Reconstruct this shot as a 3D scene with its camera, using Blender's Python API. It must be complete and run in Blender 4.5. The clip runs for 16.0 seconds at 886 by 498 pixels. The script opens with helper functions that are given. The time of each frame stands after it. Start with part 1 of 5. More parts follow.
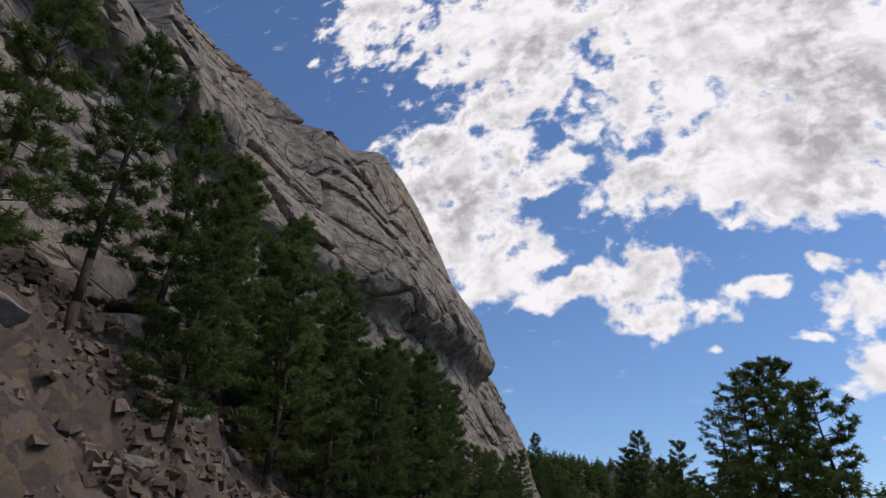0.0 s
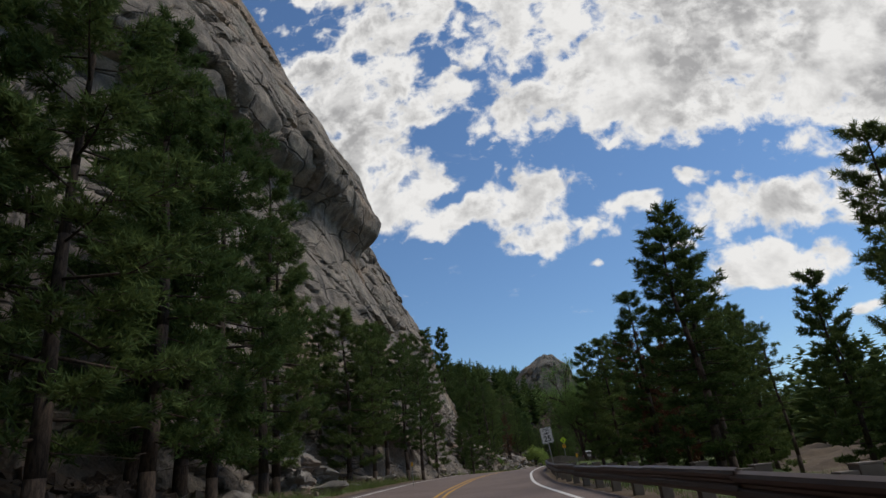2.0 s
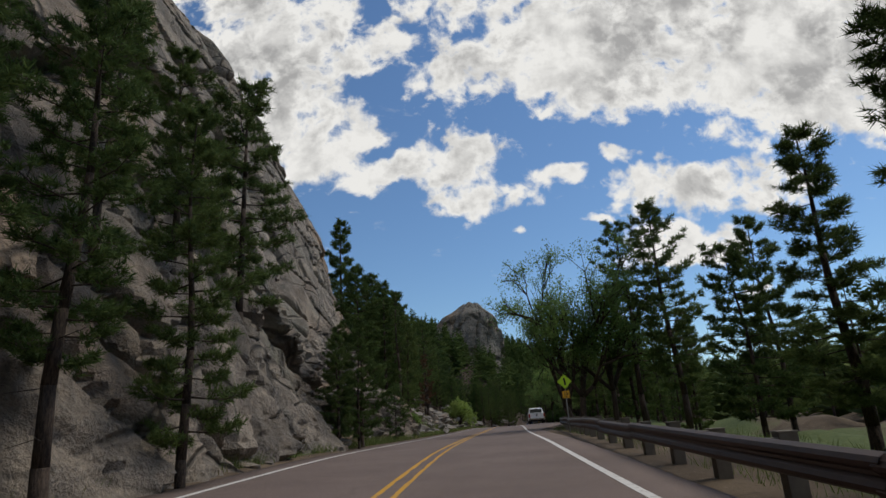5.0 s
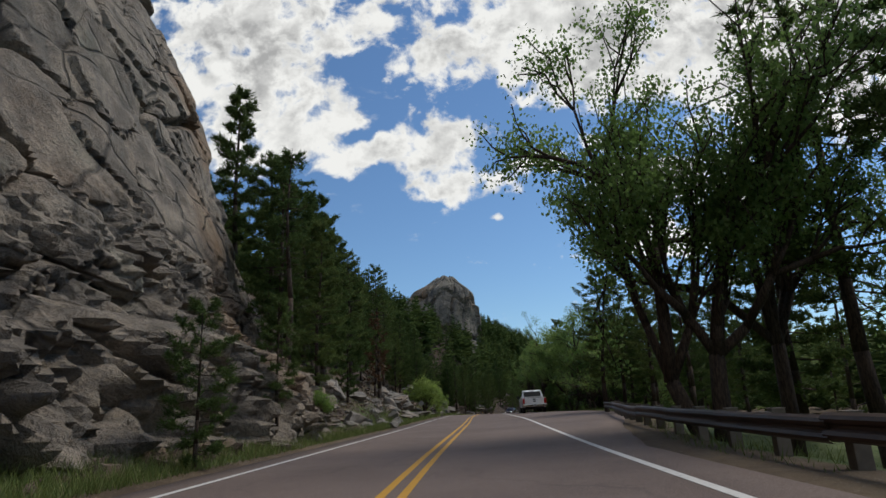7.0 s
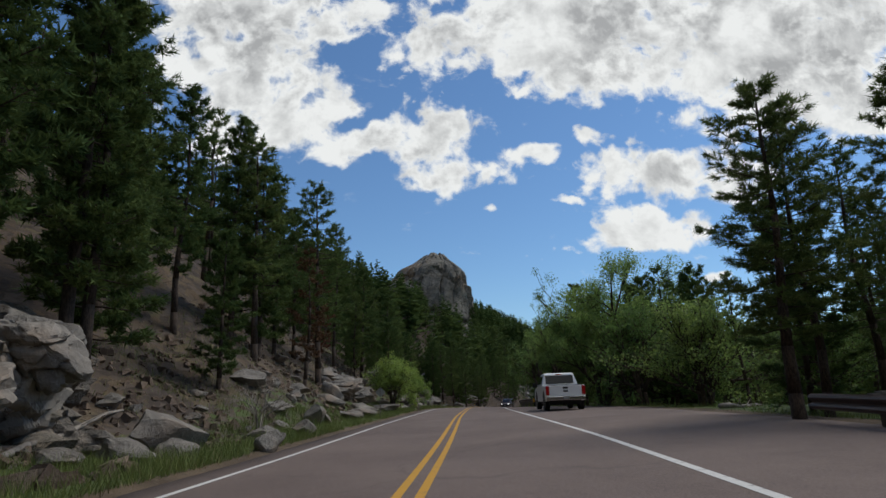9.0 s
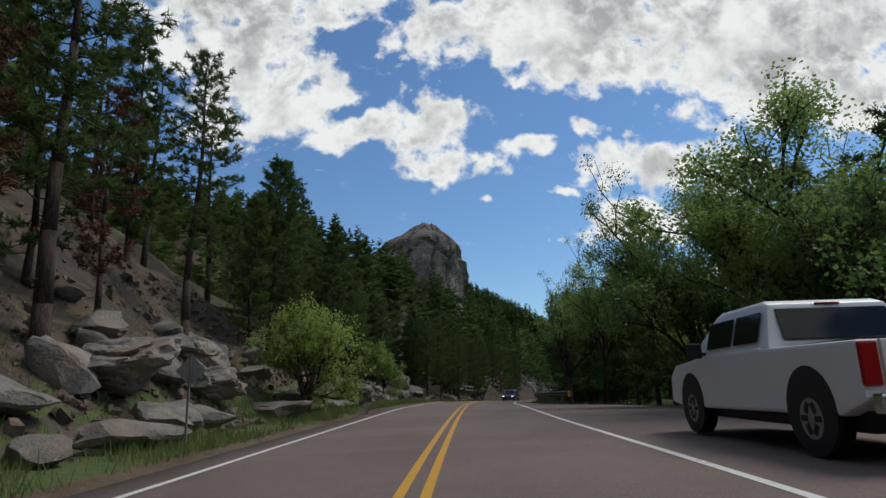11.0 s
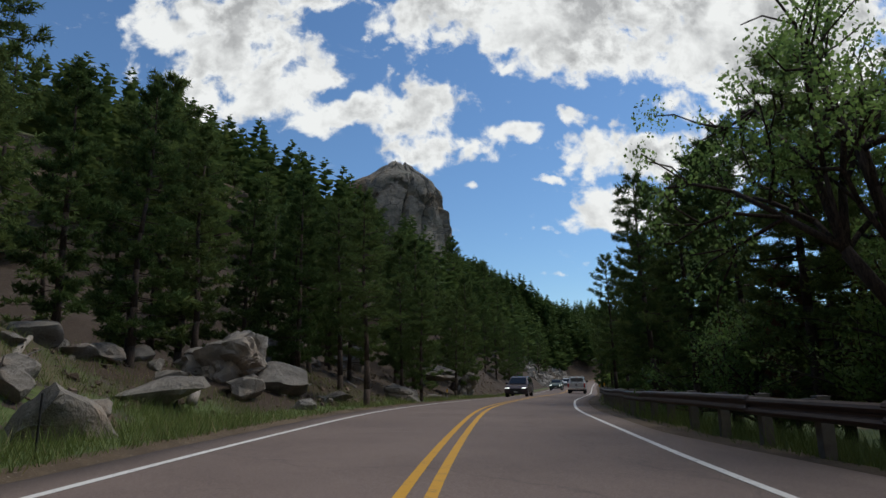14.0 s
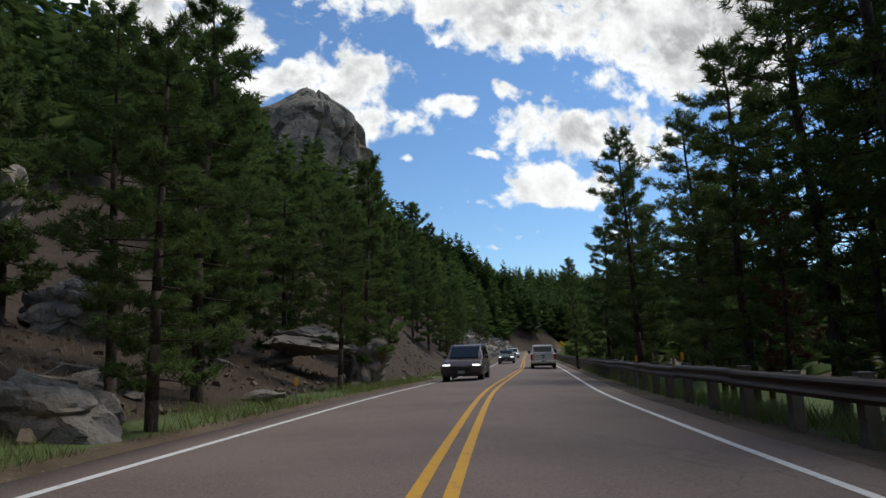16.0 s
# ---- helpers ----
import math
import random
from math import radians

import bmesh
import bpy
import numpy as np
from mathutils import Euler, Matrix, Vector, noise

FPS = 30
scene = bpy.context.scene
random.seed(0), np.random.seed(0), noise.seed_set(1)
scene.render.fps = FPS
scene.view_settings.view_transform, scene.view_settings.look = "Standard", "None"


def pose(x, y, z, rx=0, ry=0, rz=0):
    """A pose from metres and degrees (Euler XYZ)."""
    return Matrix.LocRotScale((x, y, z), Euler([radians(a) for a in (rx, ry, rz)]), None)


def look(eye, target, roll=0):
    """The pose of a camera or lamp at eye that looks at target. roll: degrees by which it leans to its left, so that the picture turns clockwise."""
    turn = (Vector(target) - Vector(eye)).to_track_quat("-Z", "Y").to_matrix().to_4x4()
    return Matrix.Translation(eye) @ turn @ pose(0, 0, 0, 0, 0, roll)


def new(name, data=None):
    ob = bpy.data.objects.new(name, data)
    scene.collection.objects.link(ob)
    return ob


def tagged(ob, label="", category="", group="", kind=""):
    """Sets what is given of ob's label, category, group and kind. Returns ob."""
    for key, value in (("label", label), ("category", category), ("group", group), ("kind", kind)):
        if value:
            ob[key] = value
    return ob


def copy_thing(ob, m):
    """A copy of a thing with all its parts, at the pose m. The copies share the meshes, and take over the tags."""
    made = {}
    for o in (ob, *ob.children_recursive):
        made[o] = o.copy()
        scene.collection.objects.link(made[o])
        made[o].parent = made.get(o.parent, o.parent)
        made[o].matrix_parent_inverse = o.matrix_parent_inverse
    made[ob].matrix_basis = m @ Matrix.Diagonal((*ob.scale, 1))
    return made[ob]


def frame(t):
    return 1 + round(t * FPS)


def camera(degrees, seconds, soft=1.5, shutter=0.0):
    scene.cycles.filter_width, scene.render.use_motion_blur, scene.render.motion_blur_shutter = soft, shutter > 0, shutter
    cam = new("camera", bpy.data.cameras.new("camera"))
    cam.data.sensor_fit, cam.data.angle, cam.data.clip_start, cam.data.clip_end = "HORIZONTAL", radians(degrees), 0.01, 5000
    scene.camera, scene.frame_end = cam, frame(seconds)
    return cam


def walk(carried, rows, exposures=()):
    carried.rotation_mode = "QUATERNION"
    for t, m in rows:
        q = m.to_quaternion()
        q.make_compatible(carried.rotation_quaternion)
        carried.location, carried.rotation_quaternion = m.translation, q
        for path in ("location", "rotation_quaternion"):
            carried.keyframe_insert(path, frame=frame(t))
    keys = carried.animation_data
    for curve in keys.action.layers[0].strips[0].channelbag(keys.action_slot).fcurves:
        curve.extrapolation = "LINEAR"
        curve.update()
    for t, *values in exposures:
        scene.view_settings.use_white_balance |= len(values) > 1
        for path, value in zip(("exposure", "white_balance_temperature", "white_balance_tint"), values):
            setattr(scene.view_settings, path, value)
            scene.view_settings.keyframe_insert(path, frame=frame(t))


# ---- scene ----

# ---- camera ----
cam = camera(73.5, 16.0)
PATH = [
    (0, 0.11, 0, -1.251, 118.36, -2.1, 18.68),
    (0.5, -1.653, 7.9, -0.907, 115.44, 0.03, 16.35),
    (1, -3.311, 15.47, -0.634, 113.37, 3.69, 13.28),
    (1.5, -4.82, 22.3, -0.286, 111.82, 5.79, 11.26),
    (2, -6.11, 28.51, 0.033, 111.5, 5.63, 11.05),
    (2.5, -7.256, 34.43, 0.279, 110.94, 5.47, 10.34),
    (3, -8.209, 40.08, 0.405, 109.97, 5.16, 8.84),
    (3.5, -8.997, 45.25, 0.572, 109.04, 4.45, 7.01),
    (4, -9.575, 50.69, 0.756, 108.25, 4.37, 5.48),
    (6.5, -9.989, 79.62, 1.354, 105.32, 2.58, 0.28),
    (7, -9.582, 86.01, 1.378, 105.17, 2.7, 0.11),
    (7.5, -9.351, 91.78, 1.417, 104.97, 2.78, -0.02),
    (8, -9.124, 97.34, 1.434, 104.69, 2.37, -0.37),
    (8.5, -8.801, 102.12, 1.533, 104.45, 1.93, -0.71),
    (9, -8.499, 107.16, 1.554, 104.18, 2.08, -0.78),
    (11.5, -6.777, 138.49, 1.631, 102.98, 1.22, -1.64),
    (12, -6.304, 145.2, 1.598, 102.83, 1.1, -1.79),
    (12.5, -5.858, 151.37, 1.6, 102.74, 1.04, -1.9),
    (13, -5.299, 158.12, 1.505, 102.45, 1.43, -2.1),
    (13.5, -4.838, 164.54, 1.519, 102.21, 1.13, -2.57),
    (14, -4.194, 170.92, 1.493, 101.8, 0.71, -3.14),
    (14.5, -3.586, 176.56, 1.401, 101.22, 1.43, -4.01),
    (15, -2.674, 182.67, 1.339, 100.26, 2.64, -5.52),
    (15.5, -1.776, 188.19, 1.263, 99.5, 2.46, -7.3),
    (16, -0.752, 193.49, 1.178, 99.11, 1.8, -9.32),
]
EXPOSURES = [(0, -0.1, 6250, 16), (0.4, -0.30, 6250, 16), (0.9, -0.24, 6300, 14), (1.6, -0.24, 6350, 10), (6.3, -0.26, 6450, 8), (8, 0.0, 6200, 7), (9, -0.2, 6200, 7), (15.2, -0.13, 6200, 7), (16, 0.03, 6200, 7)]
walk(cam, [(r[0], pose(*r[1:])) for r in PATH], EXPOSURES)

# ---- sky, sun, exposure ----
world = bpy.data.worlds.new("sky")
scene.world = world
world.use_nodes = True


class Net:
    """A short way to write node trees."""

    def __init__(self, tree):
        self.tree = tree

    def node(self, kind, operation="", feature="", attribute_name="", noise_dimensions=""):
        n = self.tree.nodes.new(kind)
        if operation:
            n.operation = operation
        if feature:
            n.feature = feature
        if attribute_name:
            n.attribute_name = attribute_name
        if noise_dimensions:
            n.noise_dimensions = noise_dimensions
        return n

    def put(self, socket, value):
        if isinstance(value, bpy.types.NodeSocket):
            self.tree.links.new(value, socket)
        elif value is not None:
            socket.default_value = value

    def math(self, op, a, b=None, c=None, clamp=False):
        n = self.node("ShaderNodeMath", op)
        n.use_clamp = clamp
        for s, v in zip(n.inputs, (a, b, c)):
            self.put(s, v)
        return n.outputs[0]

    def noise(self, vector, scale, detail=4.0, rough=0.5, distort=0.0):
        n = self.node("ShaderNodeTexNoise")
        self.put(n.inputs["Vector"], vector)
        self.put(n.inputs["Scale"], scale)
        self.put(n.inputs["Detail"], detail)
        self.put(n.inputs["Roughness"], rough)
        self.put(n.inputs["Distortion"], distort)
        return n.outputs["Fac"]

    def ramp(self, fac, lo, hi, a=0.0, b=1.0, smooth=True):
        n = self.node("ShaderNodeMapRange")
        n.interpolation_type = "SMOOTHSTEP" if smooth else "LINEAR"
        for s, v in zip(n.inputs, (fac, lo, hi, a, b)):
            self.put(s, v)
        return n.outputs[0]

    def mix(self, fac, a, b, blend="MIX"):
        n = self.node("ShaderNodeMix")
        n.data_type, n.blend_type = "RGBA", blend
        self.put(n.inputs[0], fac)
        for s, v in ((n.inputs[6], a), (n.inputs[7], b)):
            self.put(s, (*v, 1) if isinstance(v, tuple) and len(v) == 3 else v)
        return n.outputs[2]


SUN_ELEVATION, SUN_TURN = radians(54), radians(66)
w = Net(world.node_tree)
world.node_tree.nodes.clear()
sky = w.node("ShaderNodeTexSky")
sky.sky_type, sky.sun_disc, sky.sun_elevation, sky.sun_rotation = "NISHITA", False, SUN_ELEVATION, SUN_TURN
sky.altitude, sky.air_density, sky.dust_density, sky.ozone_density = 1500.0, 1.3, 0.6, 2.0
axis = w.node("ShaderNodeTexCoord").outputs["Generated"]
sep = w.node("ShaderNodeSeparateXYZ")
w.put(sep.inputs[0], axis)
ahead = w.math("ADD", w.math("ABSOLUTE", sep.outputs[1]), 0.06)
cu, cv = w.math("DIVIDE", sep.outputs[0], ahead), w.math("DIVIDE", sep.outputs[2], ahead)
flat = w.node("ShaderNodeCombineXYZ")
w.put(flat.inputs[0], cu)
w.put(flat.inputs[1], cv)
warp_n = w.node("ShaderNodeTexNoise", noise_dimensions="2D")
w.put(warp_n.inputs["Vector"], flat.outputs[0])
w.put(warp_n.inputs["Scale"], 9.0)
w.put(warp_n.inputs["Detail"], 3.0)
warp = w.node("ShaderNodeVectorMath", operation="MULTIPLY_ADD")
w.put(warp.inputs[0], warp_n.outputs["Color"])
warp.inputs[1].default_value = (0.09, 0.07, 0)
w.put(warp.inputs[2], flat.outputs[0])
shift = w.node("ShaderNodeVectorMath", operation="SUBTRACT")
w.put(shift.inputs[0], warp.outputs[0])
shift.inputs[1].default_value = (0.045, 0.035, 0)


def lumps(rows):
    """Where the clouds lie: the highest of many soft round lumps, 1 in their middle and a half at their rim."""
    top = None
    for u0, v0, ru, rv, weight in rows:
        away = w.node("ShaderNodeVectorMath", "SUBTRACT")
        w.put(away.inputs[0], shift.outputs[0])
        away.inputs[1].default_value = (u0, v0, 0)
        rel = w.node("ShaderNodeVectorMath", "DIVIDE")
        w.put(rel.inputs[0], away.outputs[0])
        rel.inputs[1].default_value = (ru, rv, 1)
        square = w.node("ShaderNodeVectorMath", "DOT_PRODUCT")
        w.put(square.inputs[0], rel.outputs[0])
        w.put(square.inputs[1], rel.outputs[0])
        lump = w.math("MULTIPLY_ADD", square.outputs["Value"], -0.5, weight)
        top = lump if top is None else w.math("SMOOTH_MAX", top, lump, 0.12)
    return top


CLOUD_BANK = [
    (0.24, 1.00, 0.32, 0.34, 1.2),
    (-0.14, 1.06, 0.25, 0.25, 1.1),
    (-0.53, 1.21, 0.13, 0.17, 1.0),
    (-0.23, 0.82, 0.11, 0.18, 1.0),
    (-0.36, 0.74, 0.12, 0.11, 1.0),
    (-0.28, 0.58, 0.10, 0.15, 1.0),
    (0.01, 0.59, 0.08, 0.05, 0.8),
    (0.31, 0.68, 0.12, 0.14, 1.1),
    (0.45, 0.83, 0.10, 0.30, 1.2),
]
CLOUD_EAST = [
    (0.33, 0.63, 0.28, 0.10, 1.3),
    (0.62, 0.60, 0.22, 0.14, 1.3),
    (0.02, 0.62, 0.06, 0.06, 1.0),
    (-0.31, 0.69, 0.22, 0.07, 1.1),
    (0.17, 0.72, 0.07, 0.05, 0.6),
    (0.68, 0.49, 0.15, 0.08, 1.2),
    (0.46, 0.34, 0.12, 0.04, 1.0),
    (0.36, 0.27, 0.08, 0.03, 1.0),
    (-0.17, 0.52, 0.06, 0.06, 0.6),
    (-0.44, 0.62, 0.06, 0.08, 0.7),
    (-0.29, 0.46, 0.12, 0.07, 1.0),
]
CLOUD_PUFFS = [
    (-0.35, 0.57, 0.12, 0.11, 1.0),
    (-0.21, 0.51, 0.08, 0.06, 1.0),
    (-0.13, 0.43, 0.07, 0.04, 1.0),
    (-0.01, 0.44, 0.10, 0.05, 1.1),
    (0.05, 0.37, 0.09, 0.03, 1.0),
    (0.09, 0.31, 0.02, 0.01, 0.7),
    (0.17, 0.40, 0.06, 0.02, 0.8),
    (0.29, 0.43, 0.03, 0.02, 0.8),
    (0.35, 0.41, 0.03, 0.01, 0.7),
    (0.17, 0.51, 0.02, 0.01, 0.7),
    (0.17, 0.29, 0.03, 0.01, 0.7),
    (0.23, 0.31, 0.04, 0.01, 0.7),
    (0.39, 0.36, 0.11, 0.05, 1.1),
    (0.36, 0.26, 0.11, 0.03, 1.1),
    (0.17, 0.22, 0.03, 0.01, 0.7),
    (0.31, 0.17, 0.03, 0.01, 0.7),
    (0.25, 0.15, 0.03, 0.01, 0.7),
    (0.46, 0.18, 0.04, 0.01, 0.7),
    (0.23, 0.24, 0.03, 0.01, 0.6),
]
CLOUD_GAPS = [
    (-0.40, 1.00, 0.08, 0.10, -1.0),
    (0.09, 0.70, 0.06, 0.05, -1.1),
    (-0.11, 0.56, 0.08, 0.06, -1.2),
    (-0.09, 0.54, 0.09, 0.09, -1.5),
    (0.12, 0.68, 0.04, 0.03, -0.8),
    (0.39, 0.47, 0.07, 0.03, -1.0),
    (-0.48, 0.63, 0.05, 0.07, -0.4),
    (-0.77, 1.33, 0.11, 0.23, -1.0),
]
dense = w.math("MAXIMUM", lumps(CLOUD_BANK + CLOUD_EAST + CLOUD_PUFFS), -1.2)
gaps = w.math("MAXIMUM", lumps(CLOUD_GAPS), 0.0)
over = w.ramp(cv, 1.1, 1.7, 0.0, 0.7)
behind = w.ramp(sep.outputs[1], 0.05, -0.1, 0.0, 0.3)
body = w.math("ADD", w.math("MULTIPLY_ADD", gaps, -1.1, dense), w.math("ADD", over, behind))
fine = w.noise(flat.outputs[0], 18.0, 9.0, 0.58, 0.2)
coarse = w.noise(flat.outputs[0], 6.0, 5.0, 0.55, 0.3)
lifted = w.node("ShaderNodeVectorMath", "ADD")
w.put(lifted.inputs[0], flat.outputs[0])
lifted.inputs[1].default_value = (0.014, 0.024, 0)
relief = w.math("SUBTRACT", w.noise(lifted.outputs[0], 9.0, 8.0, 0.58, 0.2), w.noise(flat.outputs[0], 9.0, 8.0, 0.58, 0.2))
thick = w.math("ADD", body, w.math("ADD", w.math("MULTIPLY_ADD", fine, 2.6, -1.3), w.math("MULTIPLY_ADD", coarse, 1.3, -0.65)))
stretch = w.node("ShaderNodeVectorMath", "MULTIPLY")
w.put(stretch.inputs[0], flat.outputs[0])
stretch.inputs[1].default_value = (1.0, 1.9, 0)
wisps = w.math("MULTIPLY", w.ramp(w.noise(stretch.outputs[0], 13.0, 8.0, 0.62, 0.4), 0.60, 0.74), w.ramp(w.noise(flat.outputs[0], 3.0, 2.0, 0.5), 0.42, 0.58))
cover = w.math("MAXIMUM", w.ramp(thick, 0.34, 0.82), w.math("MULTIPLY", wisps, 0.85))
grey = w.math("MULTIPLY", w.ramp(thick, 0.62, 1.45), w.ramp(w.noise(flat.outputs[0], 4.2, 3.0, 0.5, 0.4), 0.38, 0.60, 0.15, 1.0))
grey = w.math("ADD", grey, w.math("MULTIPLY", relief, 2.8), clamp=True)
cloud = w.mix(grey, (1.0, 0.975, 0.94), (0.46, 0.45, 0.445))
blue = w.mix(1.0, sky.outputs[0], (0.089, 0.106, 0.122), "MULTIPLY")
air = w.mix(w.math("MULTIPLY", cover, w.ramp(cv, -0.01, 0.06)), blue, cloud)
ground_glow = w.ramp(sep.outputs[2], -0.02, 0.0)
back = w.node("ShaderNodeBackground")
w.put(back.inputs[0], w.mix(ground_glow, (0.05, 0.05, 0.045), air))
back.inputs[1].default_value = 1.0
w.put(w.node("ShaderNodeOutputWorld").inputs[0], back.outputs[0])

sun = new("sun", bpy.data.lights.new("sun", "SUN"))
sun.data.energy, sun.data.angle, sun.data.color = 2.6, radians(28), (1.0, 0.92, 0.80)
way = Vector((math.sin(SUN_TURN) * math.cos(SUN_ELEVATION), math.cos(SUN_TURN) * math.cos(SUN_ELEVATION), math.sin(SUN_ELEVATION)))
sun.matrix_world = look(way * 500, (0, 0, 0))

# ---- materials ----
MATS = {}


def material(name, build, rough=0.85, bump=0.0, bump_distance=0.02, metal=0.0, specular=0.3, through_light=0.0):
    """A procedural material. build(net, coordinates) returns colour, and height or None."""
    m = bpy.data.materials.new(name)
    m.use_nodes = True
    n = Net(m.node_tree)
    shader = m.node_tree.nodes["Principled BSDF"]
    place = n.node("ShaderNodeTexCoord").outputs["Object"]
    colour, height = build(n, place)[:2]
    n.put(shader.inputs["Base Color"], (*colour, 1) if isinstance(colour, tuple) else colour)
    shader.inputs["Roughness"].default_value = rough
    shader.inputs["Metallic"].default_value = metal
    shader.inputs["Specular IOR Level"].default_value = specular
    if through_light:
        thin, both = n.node("ShaderNodeBsdfTranslucent"), n.node("ShaderNodeMixShader")
        n.put(thin.inputs[0], colour)
        both.inputs[0].default_value = through_light
        n.put(both.inputs[1], shader.outputs[0])
        n.put(both.inputs[2], thin.outputs[0])
        n.put(m.node_tree.nodes["Material Output"].inputs[0], both.outputs[0])
    if height is not None and bump:
        b = n.node("ShaderNodeBump")
        b.inputs["Strength"].default_value, b.inputs["Distance"].default_value = bump, bump_distance
        n.put(b.inputs["Height"], height)
        n.put(shader.inputs["Normal"], b.outputs[0])
    MATS[name] = m
    return m


def per_object(n):
    return n.node("ShaderNodeObjectInfo").outputs["Random"]


def granite(n, p, dark=(0.14, 0.118, 0.097), light=(0.40, 0.33, 0.255), tan=0.6):
    big, mid, small = n.noise(p, 0.09, 4, 0.6), n.noise(p, 0.7, 6, 0.62), n.noise(p, 9.0, 5, 0.7)
    streak_map = n.node("ShaderNodeMapping")
    n.put(streak_map.inputs["Vector"], p)
    streak_map.inputs["Scale"].default_value = (0.9, 0.9, 0.13)
    streak = n.noise(streak_map.outputs[0], 0.8, 5, 0.65)
    c = n.mix(n.ramp(mid, 0.3, 0.7), dark, light)
    c = n.mix(n.ramp(big, 0.52, 0.72, 0.0, tan), c, (0.40, 0.235, 0.12))
    c = n.mix(n.ramp(streak, 0.5, 0.68, 0.0, 0.45), c, (0.10, 0.098, 0.09))
    c = n.mix(n.ramp(n.noise(p, 0.22, 5, 0.6), 0.55, 0.7, 0.0, 0.35), c, (0.23, 0.25, 0.185))
    c = n.mix(n.ramp(small, 0.35, 0.7, 0.0, 0.5), c, (0.12, 0.11, 0.10))
    tilt = n.node("ShaderNodeMapping")
    n.put(tilt.inputs["Vector"], p)
    tilt.inputs["Rotation"].default_value = (0.64, 0, 0)
    tilt.inputs["Scale"].default_value = (0.5, 0.5, 0.85)
    bend = n.node("ShaderNodeVectorMath", "MULTIPLY_ADD")
    wob = n.node("ShaderNodeTexNoise")
    n.put(wob.inputs["Vector"], p)
    wob.inputs["Scale"].default_value = 0.35
    n.put(bend.inputs[0], wob.outputs["Color"])
    bend.inputs[1].default_value = (0.9, 0.9, 0.9)
    n.put(bend.inputs[2], tilt.outputs[0])
    edge = n.node("ShaderNodeTexVoronoi", feature="DISTANCE_TO_EDGE")
    n.put(edge.inputs["Vector"], bend.outputs[0])
    edge.inputs["Scale"].default_value = 0.55
    crack = n.ramp(edge.outputs["Distance"], 0.0, 0.04)
    gate = n.ramp(n.noise(p, 0.3, 2), 0.36, 0.52)
    c = n.mix(n.math("MULTIPLY", n.math("MULTIPLY_ADD", crack, -0.8, 0.8), gate), c, (0.05, 0.045, 0.04))
    height = n.math("ADD", n.math("MULTIPLY", n.math("MULTIPLY", crack, gate), 0.4), n.math("ADD", n.math("MULTIPLY", mid, 1.0), n.math("MULTIPLY", small, 0.4)))
    return c, height


def dome_granite(n, p):
    return granite(n, p, (0.12, 0.108, 0.090), (0.275, 0.238, 0.185), 0.8)


def loose_rock(n, p):
    mid, small = n.noise(p, 1.6, 6, 0.65), n.noise(p, 14.0, 5, 0.7)
    c = n.mix(n.ramp(mid, 0.3, 0.7), (0.135, 0.122, 0.107), (0.36, 0.325, 0.278))
    c = n.mix(n.ramp(n.noise(p, 0.7, 3), 0.52, 0.7, 0.0, 0.6), c, (0.33, 0.22, 0.14))
    c = n.mix(n.ramp(small, 0.4, 0.75, 0.0, 0.55), c, (0.11, 0.105, 0.095))
    c = n.mix(n.math("MULTIPLY", per_object(n), 0.4), c, (0.24, 0.21, 0.18))
    island = n.node("ShaderNodeNewGeometry").outputs["Random Per Island"]
    c = n.mix(n.math("MULTIPLY", island, 0.3), c, (0.085, 0.068, 0.054))
    return c, n.math("ADD", mid, n.math("MULTIPLY", small, 0.3))


def brown_rock(n, p):
    mid, small = n.noise(p, 1.1, 6, 0.65), n.noise(p, 12.0, 5, 0.7)
    island = n.node("ShaderNodeNewGeometry").outputs["Random Per Island"]
    c = n.mix(island, (0.062, 0.043, 0.032), (0.24, 0.18, 0.135))
    c = n.mix(n.ramp(mid, 0.35, 0.7, 0.0, 0.7), c, (0.13, 0.085, 0.055))
    c = n.mix(n.ramp(small, 0.4, 0.75, 0.0, 0.5), c, (0.06, 0.048, 0.038))
    return c, n.math("ADD", mid, n.math("MULTIPLY", small, 0.4))


def asphalt(n, p):
    grain, patch = n.noise(p, 60.0, 3, 0.7), n.noise(p, 0.35, 5, 0.6)
    c = n.mix(n.ramp(patch, 0.3, 0.7), (0.108, 0.078, 0.068), (0.158, 0.116, 0.100))
    c = n.mix(n.ramp(grain, 0.45, 0.7, 0.0, 0.75), c, (0.26, 0.205, 0.18))
    c = n.mix(n.ramp(n.noise(p, 34.0, 4, 0.75), 0.52, 0.68, 0.0, 0.6), c, (0.055, 0.043, 0.04))
    c = n.mix(n.ramp(n.noise(p, 3.0, 4, 0.7), 0.5, 0.75, 0.0, 0.35), c, (0.17, 0.125, 0.105))
    tar = n.node("ShaderNodeTexVoronoi", feature="DISTANCE_TO_EDGE")
    bend = n.node("ShaderNodeVectorMath", operation="MULTIPLY_ADD")
    wob = n.node("ShaderNodeTexNoise")
    n.put(wob.inputs["Vector"], p)
    wob.inputs["Scale"].default_value = 0.8
    n.put(bend.inputs[0], wob.outputs["Color"])
    bend.inputs[1].default_value = (2.0, 2.0, 0)
    n.put(bend.inputs[2], p)
    n.put(tar.inputs["Vector"], bend.outputs[0])
    tar.inputs["Scale"].default_value = 0.16
    c = n.mix(n.ramp(tar.outputs["Distance"], 0.0, 0.010, 0.22, 0.0), c, (0.035, 0.032, 0.03))
    return c, grain


